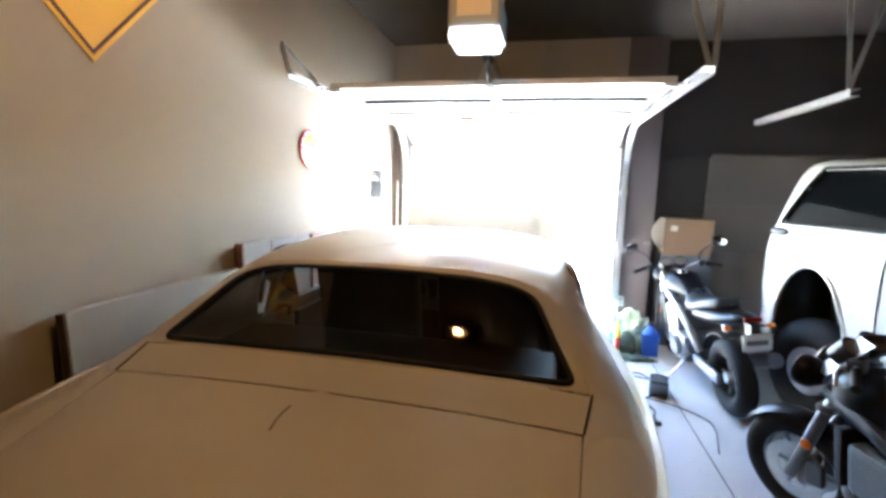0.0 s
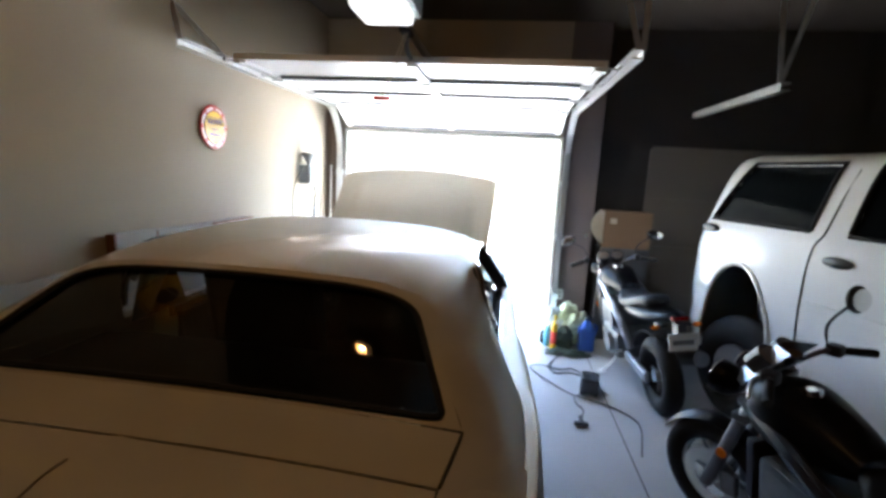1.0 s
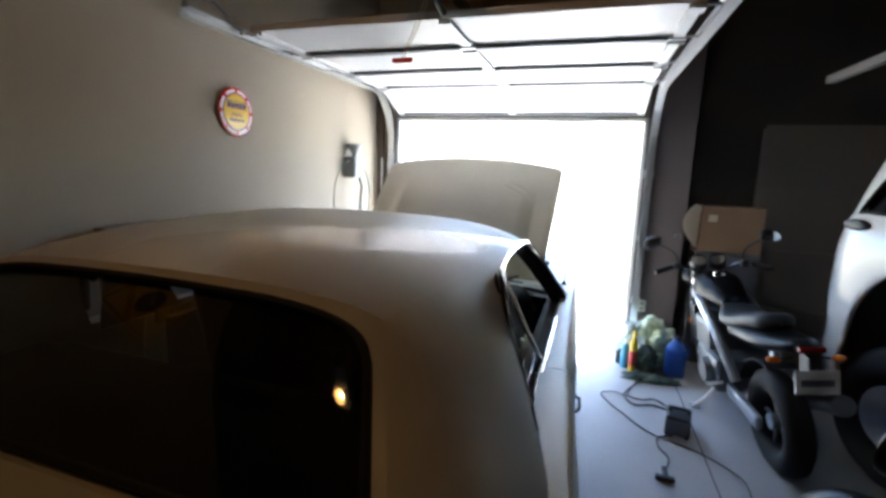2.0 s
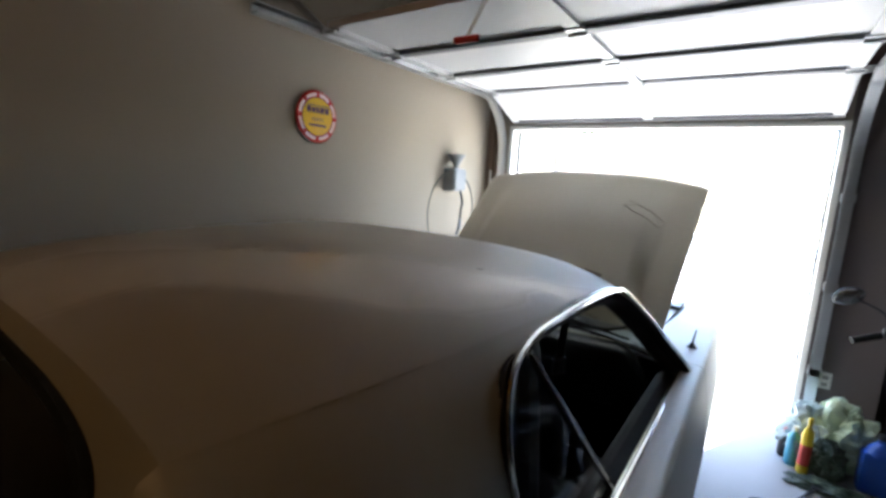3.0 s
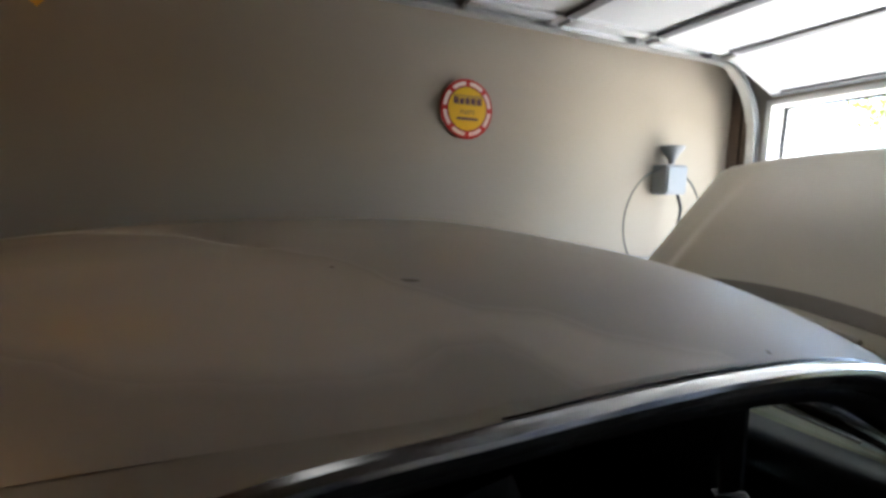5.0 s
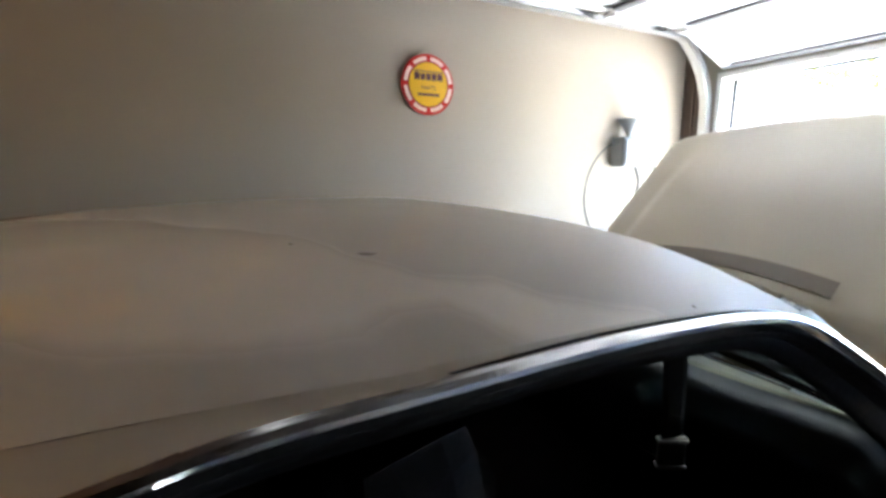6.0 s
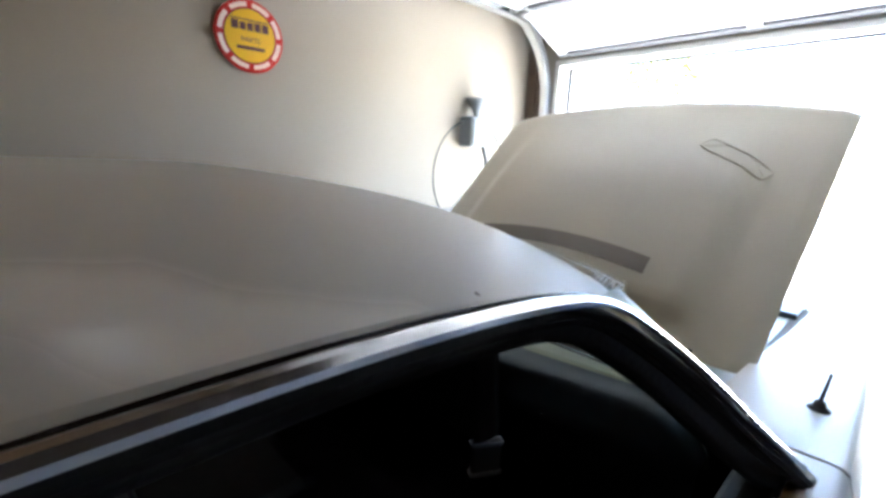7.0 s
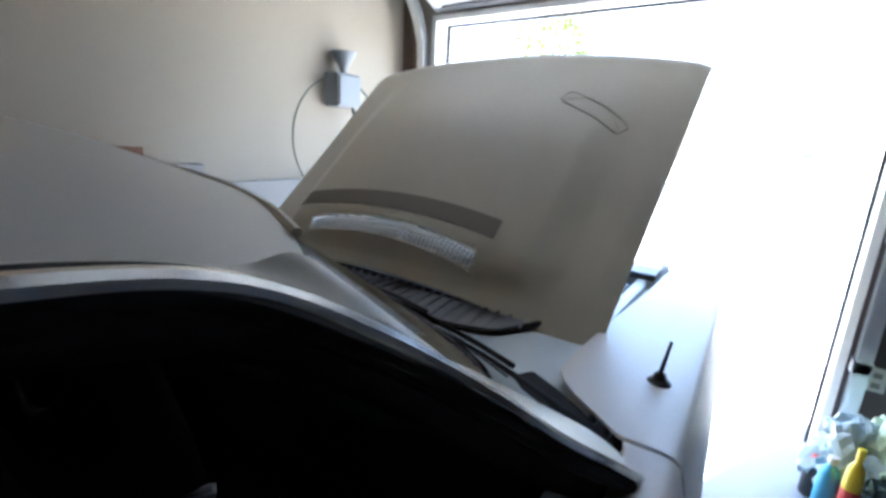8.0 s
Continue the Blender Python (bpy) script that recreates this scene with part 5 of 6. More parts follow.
part("lettering_bar", box_bm(-0.062, 0.062, -0.058, -0.044, 0.0095, 0.0112), M_SIGNBLK, sign)

# diamond warning sign high on the wall
DIA = Matrix.Translation((WX + 0.008, -3.94, 2.66)) @ Matrix(((0, 0, 1, 0), (1, 0, 0, 0), (0, 1, 0, 0), (0, 0, 0, 1))) @ pose(0, 0, 0, 0, 0, 47)
dia = root("diamond_sign", DIA, "yellow-orange diamond road sign with a dark emblem", "wall sign")
part("plate", box_bm(-0.31, 0.31, -0.31, 0.31, -0.004, 0.0), M_ORANGE, dia, bevel=0.0)
for q in ((-0.29, 0.29, -0.29, -0.275), (-0.29, 0.29, 0.275, 0.29), (-0.29, -0.275, -0.275, 0.275), (0.275, 0.29, -0.275, 0.275)):
    part("border", box_bm(*q, 0.0, 0.002), M_SIGNBLK, dia)
part("emblem", ball_bm((-0.04, -0.06, 0.0), (0.13, 0.10, 0.002), 2), M_SIGNBLK, dia, "dark rounded emblem")

# hose box with funnel and coiled cable
hbox = root("wall_hose_box", pose(WX, -0.63, 0), "grey plastic wall box with a coiled cable", "wall box")
part("case", box_bm(0.0, 0.115, -0.13, 0.06, 1.59, 1.785), M_GREYBOX, hbox, bevel=0.015)
part("front_cover", box_bm(0.108, 0.125, -0.118, 0.05, 1.605, 1.77), M_GREYBOX, hbox, bevel=0.006)
part("funnel", lathe_bm([(0.018, 1.785), (0.022, 1.81), (0.075, 1.895), (0.078, 1.905), (0.070, 1.90)], 24, Matrix.Translation((0.07, -0.04, 0))), M_GREYBOX, hbox, "grey funnel resting on the box", smooth=True)
loop = [(0.075, 0.345 * math.cos(a) - 0.075, 1.40 + 0.36 * math.sin(a)) for a in (radians(75 + 15 * k) for k in range(24))]
part("cable_loop", tube_bm(loop, 0.0055, 8, 3), M_HOSE, hbox, "grey-green cable hung in a loop", smooth=True)
part("cable_tail", tube_bm([(0.10, 0.0, 1.60), (0.12, 0.02, 1.50), (0.10, 0.035, 1.42), (0.11, 0.02, 1.33)], 0.010, 8), M_BLACK, hbox)
part("plug", tube_bm([(0.11, 0.015, 1.35), (0.115, 0.0, 1.27), (0.10, -0.015, 1.20)], 0.018, 8), M_GREYBOX, hbox)


def board(name, y0, y1, top, x_top, x_low, th, face, edge, lab, cat="board"):
    """A sheet that stands on the floor and leans on the wall, with a darker end piece."""
    ob = root(name, pose(0, 0, 0), lab, cat)
    ang = math.degrees(math.atan2(x_low - x_top, top))
    m = Matrix.Translation((x_low, 0, 0)) @ pose(0, 0, 0, 0, -ang, 0)
    bm = box_bm(-th / 2, th / 2, y0, y1, th * 0.3, math.hypot(top, x_low - x_top))
    bm.transform(m)
    part("sheet", bm, face, ob, bevel=0.003)
    bm = box_bm(-th / 2 - 0.004, th / 2 - 0.001, y0 - 0.012, y0 + 0.002, th * 0.3, math.hypot(top, x_low - x_top) - 0.004)
    bm.transform(m)
    part("end_piece", bm, edge, ob, "darker end piece of the panel", bevel=0.002)
    bm = box_bm(-th / 2 - 0.02, -th / 2, y0 + 0.01, y1 - 0.01, math.hypot(top, x_low - x_top) - 0.07, math.hypot(top, x_low - x_top) - 0.012)
    bm.transform(m)
    part("back_batten", bm, edge, ob, bevel=0.002)
    return ob


# white panels' dark ends: board edge and gap shadow put into one colour
board("white_panel", -4.18, -3.14, 1.215, WX + 0.06, WX + 0.12, 0.035, M_FOAM, M_BROWND, "scuffed white panel leaning on the wall")
board("framed_panel", -3.10, -2.815, 1.365, WX + 0.06, WX + 0.10, 0.05, M_FOAM, M_REDWOOD, "white panel with a red-brown end beside the wall")
board("framed_panel", -2.80, -1.85, 1.352, WX + 0.06, WX + 0.10, 0.05, M_FOAM, M_REDWOOD, "long white panel with a red-brown edge beside the wall")
red_board = root("red_brown_board", pose(0, 0, 0), "red-brown wooden board standing by the wall", "board")
part("plank", box_bm(WX + 0.09, WX + 0.115, -2.30, -1.82, 0.0, 1.352), M_REDWOOD, red_board, bevel=0.003)
board("white_panel", -1.60, -0.52, 1.175, WX + 0.03, WX + 0.07, 0.03, M_FOAM, M_BROWND, "clean white panel standing along the wall")
small_box = root("small_white_box", pose(0, 0, 0), "small white box on top of a panel", "box")
part("carton", box_bm(WX + 0.012, WX + 0.10, -1.69, -1.56, 1.176, 1.275), M_FOAM, small_box, bevel=0.006)
part("black_cap", box_bm(WX + 0.03, WX + 0.08, -1.745, -1.695, 1.19, 1.235), M_BLACK, small_box, bevel=0.006)
shelf_post = root("panel_prop", pose(0, 0, 0), "timber prop standing behind the panels", "post")
part("post", box_bm(WX + 0.004, WX + 0.05, -1.72, -1.62, 0.0, 1.172), M_WOOD, shelf_post, bevel=0.003)
# dark strips added for the brown, shaded band of the return wall
plank = root("corner_strip", pose(0, 0, 0), "dark strips in the wall corner for the shaded return wall", "plank")
part("plank", box_bm(WX + 0.008, WX + 0.085, -0.055, -0.012, 0.0, 2.42), M_BROWND, plank, bevel=0.004)
part("plank", box_bm(WX + 0.09, WX + 0.13, -0.045, -0.012, 0.0, 2.30), M_BROWND, plank, bevel=0.004)
stick = root("thin_stick", pose(0, 0, 0), "thin pale stick leaning in the corner", "stick")
part("rod", cyl_bm((WX + 0.10, -0.16, 0.0), (WX + 0.075, -0.065, 1.80), 0.009, 0.008, 8), M_TRIMW, stick)

# wall socket on the pier
socket = root("wall_socket", pose(2.575, -0.001, 0.475), "white double wall socket on the pier", "socket")
part("cover_plate", box_bm(-0.036, 0.036, -0.007, 0.0, -0.058, 0.058), M_TRIMW, socket, bevel=0.003)
for z in (-0.027, 0.022):
    part("outlet", box_bm(-0.016, 0.016, -0.010, -0.006, z - 0.013, z + 0.013), M_FOAM, socket, bevel=0.002)
knob = root("coat_hook", pose(2.80, 0.0, 1.18), "small bright hook on the pier", "hook")
part("peg", lathe_bm([(0.006, 0.0), (0.006, 0.03), (0.02, 0.035), (0.022, 0.05), (0.010, 0.058)], 16, pose(0, 0, 0, 90)), M_CHROME, knob, smooth=True)


# ---- things on the floor by the doorway ----
def crumple(c, size, seed, bm=None, sub=4, rough=0.35):
    """A crumpled bag: a ball pushed in and out by noise, flat below."""
    bm2 = bmesh.new()
    bmesh.ops.create_icosphere(bm2, subdivisions=sub, radius=1)
    off = Vector((seed * 3.1, seed * 1.7, seed))
    for v in bm2.verts:
        d = v.co.normalized()
        fold = 1 - 2.6 * abs(noise.noise(d * 3.4 + off)) + 0.6 * (1 - 3 * abs(noise.noise(d * 7.5 + off)))
        k = 0.92 + rough * noise.noise(d * 1.6 + off) + 0.22 * fold
        v.co = Vector((c[0] + d.x * k * size[0], c[1] + d.y * k * size[1], max(0.004, c[2] + d.z * k * size[2])))
    return bm2


def bag(x, y, s, seed, material, lab):
    ob = root("plastic_bag", pose(x, y, 0), lab, "bag", group="bags by the doorway")
    part("bag", crumple((0, 0, s[2] * 0.85), s, seed), material, ob, smooth=False)
    bm = crumple((0.01, 0, s[2] * 1.72), (s[0] * 0.42, s[1] * 0.35, s[2] * 0.32), seed + 4)
    part("bag_neck", bm, material, ob)


bag(2.52, -0.28, (0.14, 0.12, 0.19), 1, M_BAGB, "crumpled grey-blue plastic bag on the floor")
bag(2.67, -0.28, (0.16, 0.14, 0.21), 2, M_BAG, "crumpled pale green plastic bag on the floor")
bag(2.60, -0.46, (0.09, 0.08, 0.12), 5, M_BAGD, "dark filled plastic bag on the floor")


def bottle(x, y, r, h, material, lab, cap, band=None):
    ob = root("bottle", pose(x, y, 0), lab, "bottle", group="bottles by the doorway")
    part("body", lathe_bm([(r * 0.9, 0.0), (r, 0.012), (r, h * 0.68), (r * 0.85, h * 0.76), (r * 0.4, h * 0.84), (r * 0.38, h * 0.9)], 20), material, ob, smooth=True)
    part("cap", lathe_bm([(r * 0.45, h * 0.88), (r * 0.45, h * 0.99), (r * 0.40, h)], 16), cap, ob)
    if band:
        part("label", lathe_bm([(r * 1.015, h * 0.16), (r * 1.015, h * 0.52)], 20), band, ob)


bottle(2.49, -0.50, 0.031, 0.37, M_BYELLOW, "yellow bottle with a red label", M_BYELLOW, M_BRED)
bottle(2.435, -0.42, 0.038, 0.26, M_CYAN, "bottle of pale blue fluid", M_TRIMW)
bottle(2.40, -0.33, 0.038, 0.19, M_BLACK, "short black bottle on the concrete", M_BRED)
jug = root("blue_jug", pose(2.83, -0.46, 0), "tall blue plastic jug", "jug")
part("body", box_bm(-0.085, 0.085, -0.06, 0.06, 0, 0.26), M_BLUE, jug, bevel=0.03)
part("shoulder", lathe_bm([(0.075, 0.245), (0.06, 0.29), (0.028, 0.32), (0.026, 0.345)], 20), M_BLUE, jug, smooth=True)
part("cap", cyl_bm((0, 0, 0.34), (0, 0, 0.37), 0.03, seg=16), M_BLACK, jug)
part("handle", tube_bm([(0.06, 0, 0.30), (0.10, 0, 0.26), (0.085, 0, 0.17)], 0.012, 8), M_BLUE, jug)
rag = root("dark_rag", pose(2.62, -0.64, 0), "dark green rag lying on the concrete", "rag")
part("cloth", crumple((0, 0, 0.012), (0.17, 0.07, 0.035), 8, rough=0.5), M_BAGD, rag)

charger = root("battery_charger", pose(2.71, -1.42, 0, 0, 0, -12), "black battery charger box with cables", "charger")
part("case", box_bm(-0.075, 0.075, -0.10, 0.10, 0.012, 0.135), M_BLACK, charger, bevel=0.012)
part("front_panel", box_bm(-0.066, 0.066, -0.105, -0.099, 0.025, 0.12), M_DSTEEL, charger)
part("handle", tube_bm([(-0.055, 0.0, 0.13), (-0.05, 0, 0.16), (0.05, 0, 0.16), (0.055, 0, 0.13)], 0.009, 8), M_BLACK, charger)
for x in (-0.06, 0.06):
    for y in (-0.08, 0.08):
        part("foot", cyl_bm((x, y, 0.0), (x, y, 0.014), 0.012, seg=10), M_RUBBER, charger)


def cable(name, pts, r, lab):
    ob = root(name, pose(0, 0, 0), lab, "cable", group="cables on the floor")
    part("lead", tube_bm([(x, y, 0.006 + r) for x, y in pts], r, 6, 8), M_CABLE, ob, smooth=True)
    return ob


cable("charger_cable", [(2.53, -0.70), (2.45, -0.90), (2.43, -1.03), (2.52, -1.06), (2.62, -1.02), (2.70, -1.14), (2.71, -1.32)], 0.006, "black cable looped on the concrete")
plug = cable("charger_cable", [(2.74, -1.33), (2.70, -1.18), (2.58, -1.12), (2.46, -1.16), (2.40, -1.02), (2.46, -0.86), (2.545, -0.70)], 0.006, "black cable looped on the concrete with a plug")
part("plug", box_bm(2.53, 2.565, -0.70, -0.645, 0.004, 0.032), M_BLACK, plug, bevel=0.005)
lead = cable("charger_cable", [(2.66, -1.52), (2.57, -1.58), (2.56, -1.70), (2.60, -1.80), (2.57, -1.93)], 0.006, "black lead with clamps on the concrete")
bm = box_bm(2.545, 2.572, -2.02, -1.92, 0.004, 0.03)
box_bm(2.50, 2.60, -2.035, -2.005, 0.004, 0.028, bm)
part("clamp", bm, M_BLACK, lead, bevel=0.004)
cable("charger_cable", [(2.44, -1.04), (2.32, -1.0), (2.225, -1.06), (2.28, -1.2), (2.36, -1.32), (2.53, -1.54), (2.78, -1.66), (2.96, -1.84), (2.98, -2.0), (2.93, -2.2), (2.89, -2.34)], 0.005, "thin black cable trailing over the concrete")

# stand added in the recess under the carton, dark to stand in for shade
cab = root("carton_stand", pose(0, 0, 0), "dark stand added in the wall recess under the carton", "cabinet")
part("body", box_bm(2.96, 3.48, -0.05, 0.232, 0.0, 1.06), M_DSTEEL, cab, bevel=0.006)
for x0, x1 in ((2.965, 3.217), (3.223, 3.475)):
    leaf = part("door", box_bm(x0, x1, -0.064, -0.051, 0.03, 1.04), M_DSTEEL, cab, bevel=0.003)
    part("handle", box_bm(x0 + 0.02, x0 + 0.035, -0.078, -0.063, 0.50, 0.60), M_STEEL, leaf, bevel=0.003)
carton = root("cardboard_box", pose(0, 0, 0), "open brown cardboard box with a flap paled for daylight", "box")
part("carton", box_bm(2.97, 3.47, -0.07, 0.22, 1.064, 1.465), M_CARD, carton, bevel=0.004)
part("tape", box_bm(3.20, 3.25, -0.0715, -0.07, 1.07, 1.46), M_CARD, carton)


def flap(u, v):
    out = 0.14 * u * math.sin(math.pi * (0.12 + 0.83 * v)) ** 0.8
    return Vector((2.968 - out, -0.066 - 0.05 * u + 0.02 * math.sin(3 * v), 1.462 - 0.36 * v + 0.015 * u))


# flap paler than the carton: the doorway's light put into its colour
part("flap", sheet_bm(flap, 8, 14, 0.004), M_CARDL, carton, "cardboard flap hanging open, daylight in its pale colour", smooth=True)
part("print_patch", box_bm(3.03, 3.10, -0.0735, -0.0715, 1.33, 1.39), M_CARDL, carton)


# ---- motorcycles ----
def wheel(parent, y, r, w, disc_side):
    c = Vector((0, y, r))
    t = part("wheel", torus_bm(c, (1, 0, 0), r - w, w, 36, 10, squash=1.0), M_RUBBER, parent, "black tyre", smooth=True)
    part("rim", torus_bm(c, (1, 0, 0), r - 1.7 * w, 0.018, 36, 8, squash=2.2), M_DSTEEL, t, smooth=True)
    part("hub", cyl_bm(c - Vector((0.05, 0, 0)), c + Vector((0.05, 0, 0)), 0.045, seg=16), M_STEEL, t)
    for k in range(5):
        a = 2 * math.pi * k / 5
        d = Vector((0, math.cos(a), math.sin(a)))
        part("spoke", tube_bm([c + d * 0.04, c + d * (r - 1.8 * w)], 0.013, 6, 2), M_DSTEEL, t)
    for s in disc_side:
        q = c + Vector((s * 0.065, 0, 0))
        part("brake_disc", torus_bm(q, (1, 0, 0), 0.115, 0.035, 32, 6, squash=0.06), M_STEEL, t, "bright brake disc", smooth=True)
    return t


def motorcycle(m, lab, paint, seat_mat, steer, naked):
    ob = root("motorcycle", m, lab, "motorcycle", group="parked motorcycles")
    WB = 1.40
    # front assembly turns with the steering
    front = Matrix.Translation((0, WB - 0.16, 0.9)) @ pose(0, 0, 0, 0, 0, steer) @ Matrix.Translation((0, -(WB - 0.16), -0.9))

    def fr(name, bm, material, label="", parent=ob, smooth=False, bevel=0.0):
        bm.transform(front)
        return part(name, bm, material, parent, label, smooth, bevel)

    wheel(ob, 0.0, 0.31, 0.075, (1,))
    c = Vector((0, WB, 0.30))
    fw = fr("front_wheel", torus_bm(c, (1, 0, 0), 0.24, 0.062, 40, 10), M_RUBBER, "black front tyre", smooth=True)
    fr("rim", torus_bm(c, (1, 0, 0), 0.195, 0.016, 40, 8, squash=2.4), M_SILVER, "pale alloy rim", fw, True)
    fr("hub", cyl_bm(c - Vector((0.07, 0, 0)), c + Vector((0.07, 0, 0)), 0.035, seg=14), M_STEEL, "", fw)
    for k in range(6):
        a = 2 * math.pi * k / 6
        d = Vector((0, math.cos(a), math.sin(a)))
        fr("spoke", tube_bm([c + d * 0.03, c + d * 0.19], 0.011, 6, 2), M_SILVER, "", fw)
    for s in (-1, 1):
        fr("brake_disc", torus_bm(c + Vector((s * 0.06, 0, 0)), (1, 0, 0), 0.125, 0.03, 32, 6, squash=0.07), M_STEEL, "bright brake disc", fw, True)
        fr("brake_caliper", box_bm(s * 0.075 - 0.02, s * 0.075 + 0.02, WB - 0.15, WB - 0.07, 0.28, 0.40), M_DSTEEL, "", bevel=0.012)
        leg = fr("fork_leg", cyl_bm((s * 0.095, WB, 0.29), (s * 0.095, WB - 0.17, 0.72), 0.030, seg=14), M_DSTEEL, "dark fork leg", smooth=True)
        fr("fork_tube", cyl_bm((s * 0.095, WB - 0.16, 0.70), (s * 0.095, WB - 0.27, 0.98), 0.022, seg=14), M_STEEL, "bright fork tube", leg, True)
        fr("reflector", cyl_bm((s * 0.126, WB - 0.10, 0.52), (s * 0.135, WB - 0.10, 0.52), 0.026, seg=14), M_AMBER, "round amber reflector", leg)
    fr("front_mudguard", sheet_bm(lambda u, v: c + Vector(((v - 0.5) * 0.13, 0.335 * math.cos(radians(35 + 110 * u)), 0.335 * math.sin(radians(35 + 110 * u)) - 0.03 * (2 * v - 1) ** 2)), 20, 6, 0.004), paint, "short front mudguard", smooth=True)
    for z, y in ((0.74, WB - 0.175), (0.95, WB - 0.255)):
        fr("fork_clamp", box_bm(-0.12, 0.12, y - 0.04, y + 0.04, z - 0.018, z + 0.018), M_DSTEEL, bevel=0.008)
    # bars, grips, levers, mirrors
    bar = fr("handlebar", tube_bm([(-0.37, WB - 0.44, 1.03), (-0.22, WB - 0.36, 1.06), (-0.10, WB - 0.28, 1.00), (0.10, WB - 0.28, 1.00), (0.22, WB - 0.36, 1.06), (0.37, WB - 0.44, 1.03)], 0.012, 8), M_DSTEEL, "dark handlebar", smooth=True)
    for s in (-1, 1):
        fr("grip", cyl_bm((s * 0.27, WB - 0.385, 1.05), (s * 0.395, WB - 0.452, 1.027), 0.019, seg=12), M_RUBBER, "black rubber grip", bar, True)
        fr("lever", tube_bm([(s * 0.20, WB - 0.34, 1.045), (s * 0.26, WB - 0.31, 1.03), (s * 0.38, WB - 0.37, 1.01)], 0.007, 6), M_STEEL, "", bar)
        fr("switch_pod", box_bm(s * 0.235 - 0.025, s * 0.235 + 0.025, WB - 0.40, WB - 0.34, 1.03, 1.085), M_BLACK, "", bar, bevel=0.01)
        if s < 0 and not naked:
            continue                    # one mirror only
        mir = fr("mirror_stalk", tube_bm([(s * 0.215, WB - 0.35, 1.06), (s * 0.25, WB - 0.33, 1.16), (s * 0.36, WB - 0.36, 1.24)], 0.007, 6), M_BLACK, "black mirror stalk")
        big = 1.0 if naked else 1.35
        fr("mirror_head", ball_bm((s * 0.40, WB - 0.37, 1.26), (0.075 * big, 0.022, 0.048 * big), 3, rot=pose(0, 0, 0, 0, s * 20, 0)), M_BLACK, "oval mirror", mir, True)
        fr("mirror_glass", ball_bm((s * 0.40, WB - 0.388, 1.26), (0.066 * big, 0.006, 0.040 * big), 3, rot=pose(0, 0, 0, 0, s * 20, 0)), M_CHROME, "", mir, True)
    # clocks and lamps
    for s in (-1, 1):
        pod = fr("gauge", cyl_bm((s * 0.066, WB - 0.215, 1.005), (s * 0.066, WB - 0.275, 1.075), 0.060, seg=24), M_BLACK, "round gauge")
        fr("gauge_face", cyl_bm((s * 0.066, WB - 0.2745, 1.0745), (s * 0.066, WB - 0.277, 1.078), 0.052, seg=24), M_GAUGE, "brownish dial face", pod)
        lamp = fr("headlight", lathe_bm([(0.03, -0.07), (0.075, -0.02), (0.085, 0.03), (0.082, 0.045)], 24, Matrix.Translation((s * 0.09, WB - 0.10, 0.90)) @ pose(0, 0, 0, -80)), M_BIKEBLK, "round headlight", smooth=True)
        fr("lens", ball_bm((s * 0.09, WB - 0.062, 0.907), (0.078, 0.02, 0.078), 3), M_LENS, "", lamp, True)
    if not naked:
        fr("fly_screen", sheet_bm(lambda u, v: Vector(((u - 0.5) * (0.30 - 0.10 * v), WB - 0.10 - 0.17 * v - 0.10 * (2 * u - 1) ** 2, 0.93 + 0.19 * v)), 14, 8, 0.004), M_SILVER, "pale fly screen", smooth=True)
    # frame, engine, tank, seat, tail
    bm = tube_bm([(-0.11, WB - 0.26, 0.86), (-0.16, 0.80, 0.80), (-0.15, 0.42, 0.60), (-0.12, 0.30, 0.42)], 0.034, 8)
    tube_bm([(0.11, WB - 0.26, 0.86), (0.16, 0.80, 0.80), (0.15, 0.42, 0.60), (0.12, 0.30, 0.42)], 0.034, 8, bm=bm)
    part("frame", bm, M_SILVER if naked else M_BLACK, ob, "bare alloy frame" if naked else "black frame", smooth=True)
    bm = box_bm(-0.19, 0.19, 0.46, 0.88, 0.26, 0.50)
    box_bm(-0.17, 0.17, 0.66, 0.98, 0.46, 0.70, bm)
    part("engine", bm, M_ENGINE, ob, "dark engine block", bevel=0.035)
    for s in (-1, 1):
        part("engine_cover", cyl_bm((s * 0.18, 0.60, 0.38), (s * 0.235, 0.60, 0.38), 0.10, 0.085, 20), M_ENGINE, ob, smooth=False)
    for k in range(3):
        x = -0.10 + 0.10 * k
        part("exhaust_pipe", tube_bm([(x, 0.97, 0.58), (x, 1.06, 0.48), (x * 0.7, 1.03, 0.30), (x * 0.4, 0.75, 0.20), (0.05, 0.50, 0.19)], 0.020, 8), M_STEEL, ob, smooth=True)
    part("silencer", tube_bm([(0.06, 0.48, 0.19), (0.17, 0.30, 0.28), (0.20, 0.05, 0.42), (0.21, -0.22, 0.52)], lambda t: 0.03 + 0.028 * min(1, t * 2.2), 12), M_DSTEEL, ob, "dark steel silencer", smooth=True)
    part("radiator", box_bm(-0.17, 0.17, 1.00, 1.04, 0.46, 0.74), M_BLACK, ob, bevel=0.008)

    def tank(u, v):
        a, t = 2 * math.pi * u, v
        y = 0.62 + 0.52 * t
        w = interp(t, [(0, 0.085), (0.25, 0.12), (0.65, 0.165), (0.92, 0.14), (1, 0.05)])
        h = interp(t, [(0, 0.05), (0.3, 0.11), (0.7, 0.145), (0.93, 0.11), (1, 0.03)])
        ca, sa = math.cos(a), math.sin(a)
        return Vector((w * math.copysign(abs(ca) ** 0.75, ca), y, 0.85 + h * (math.copysign(abs(sa) ** 0.8, sa)) + 0.02 * t))

    part("tank", sheet_bm(tank, 32, 18), paint, ob, "smooth rounded fuel tank", smooth=True)
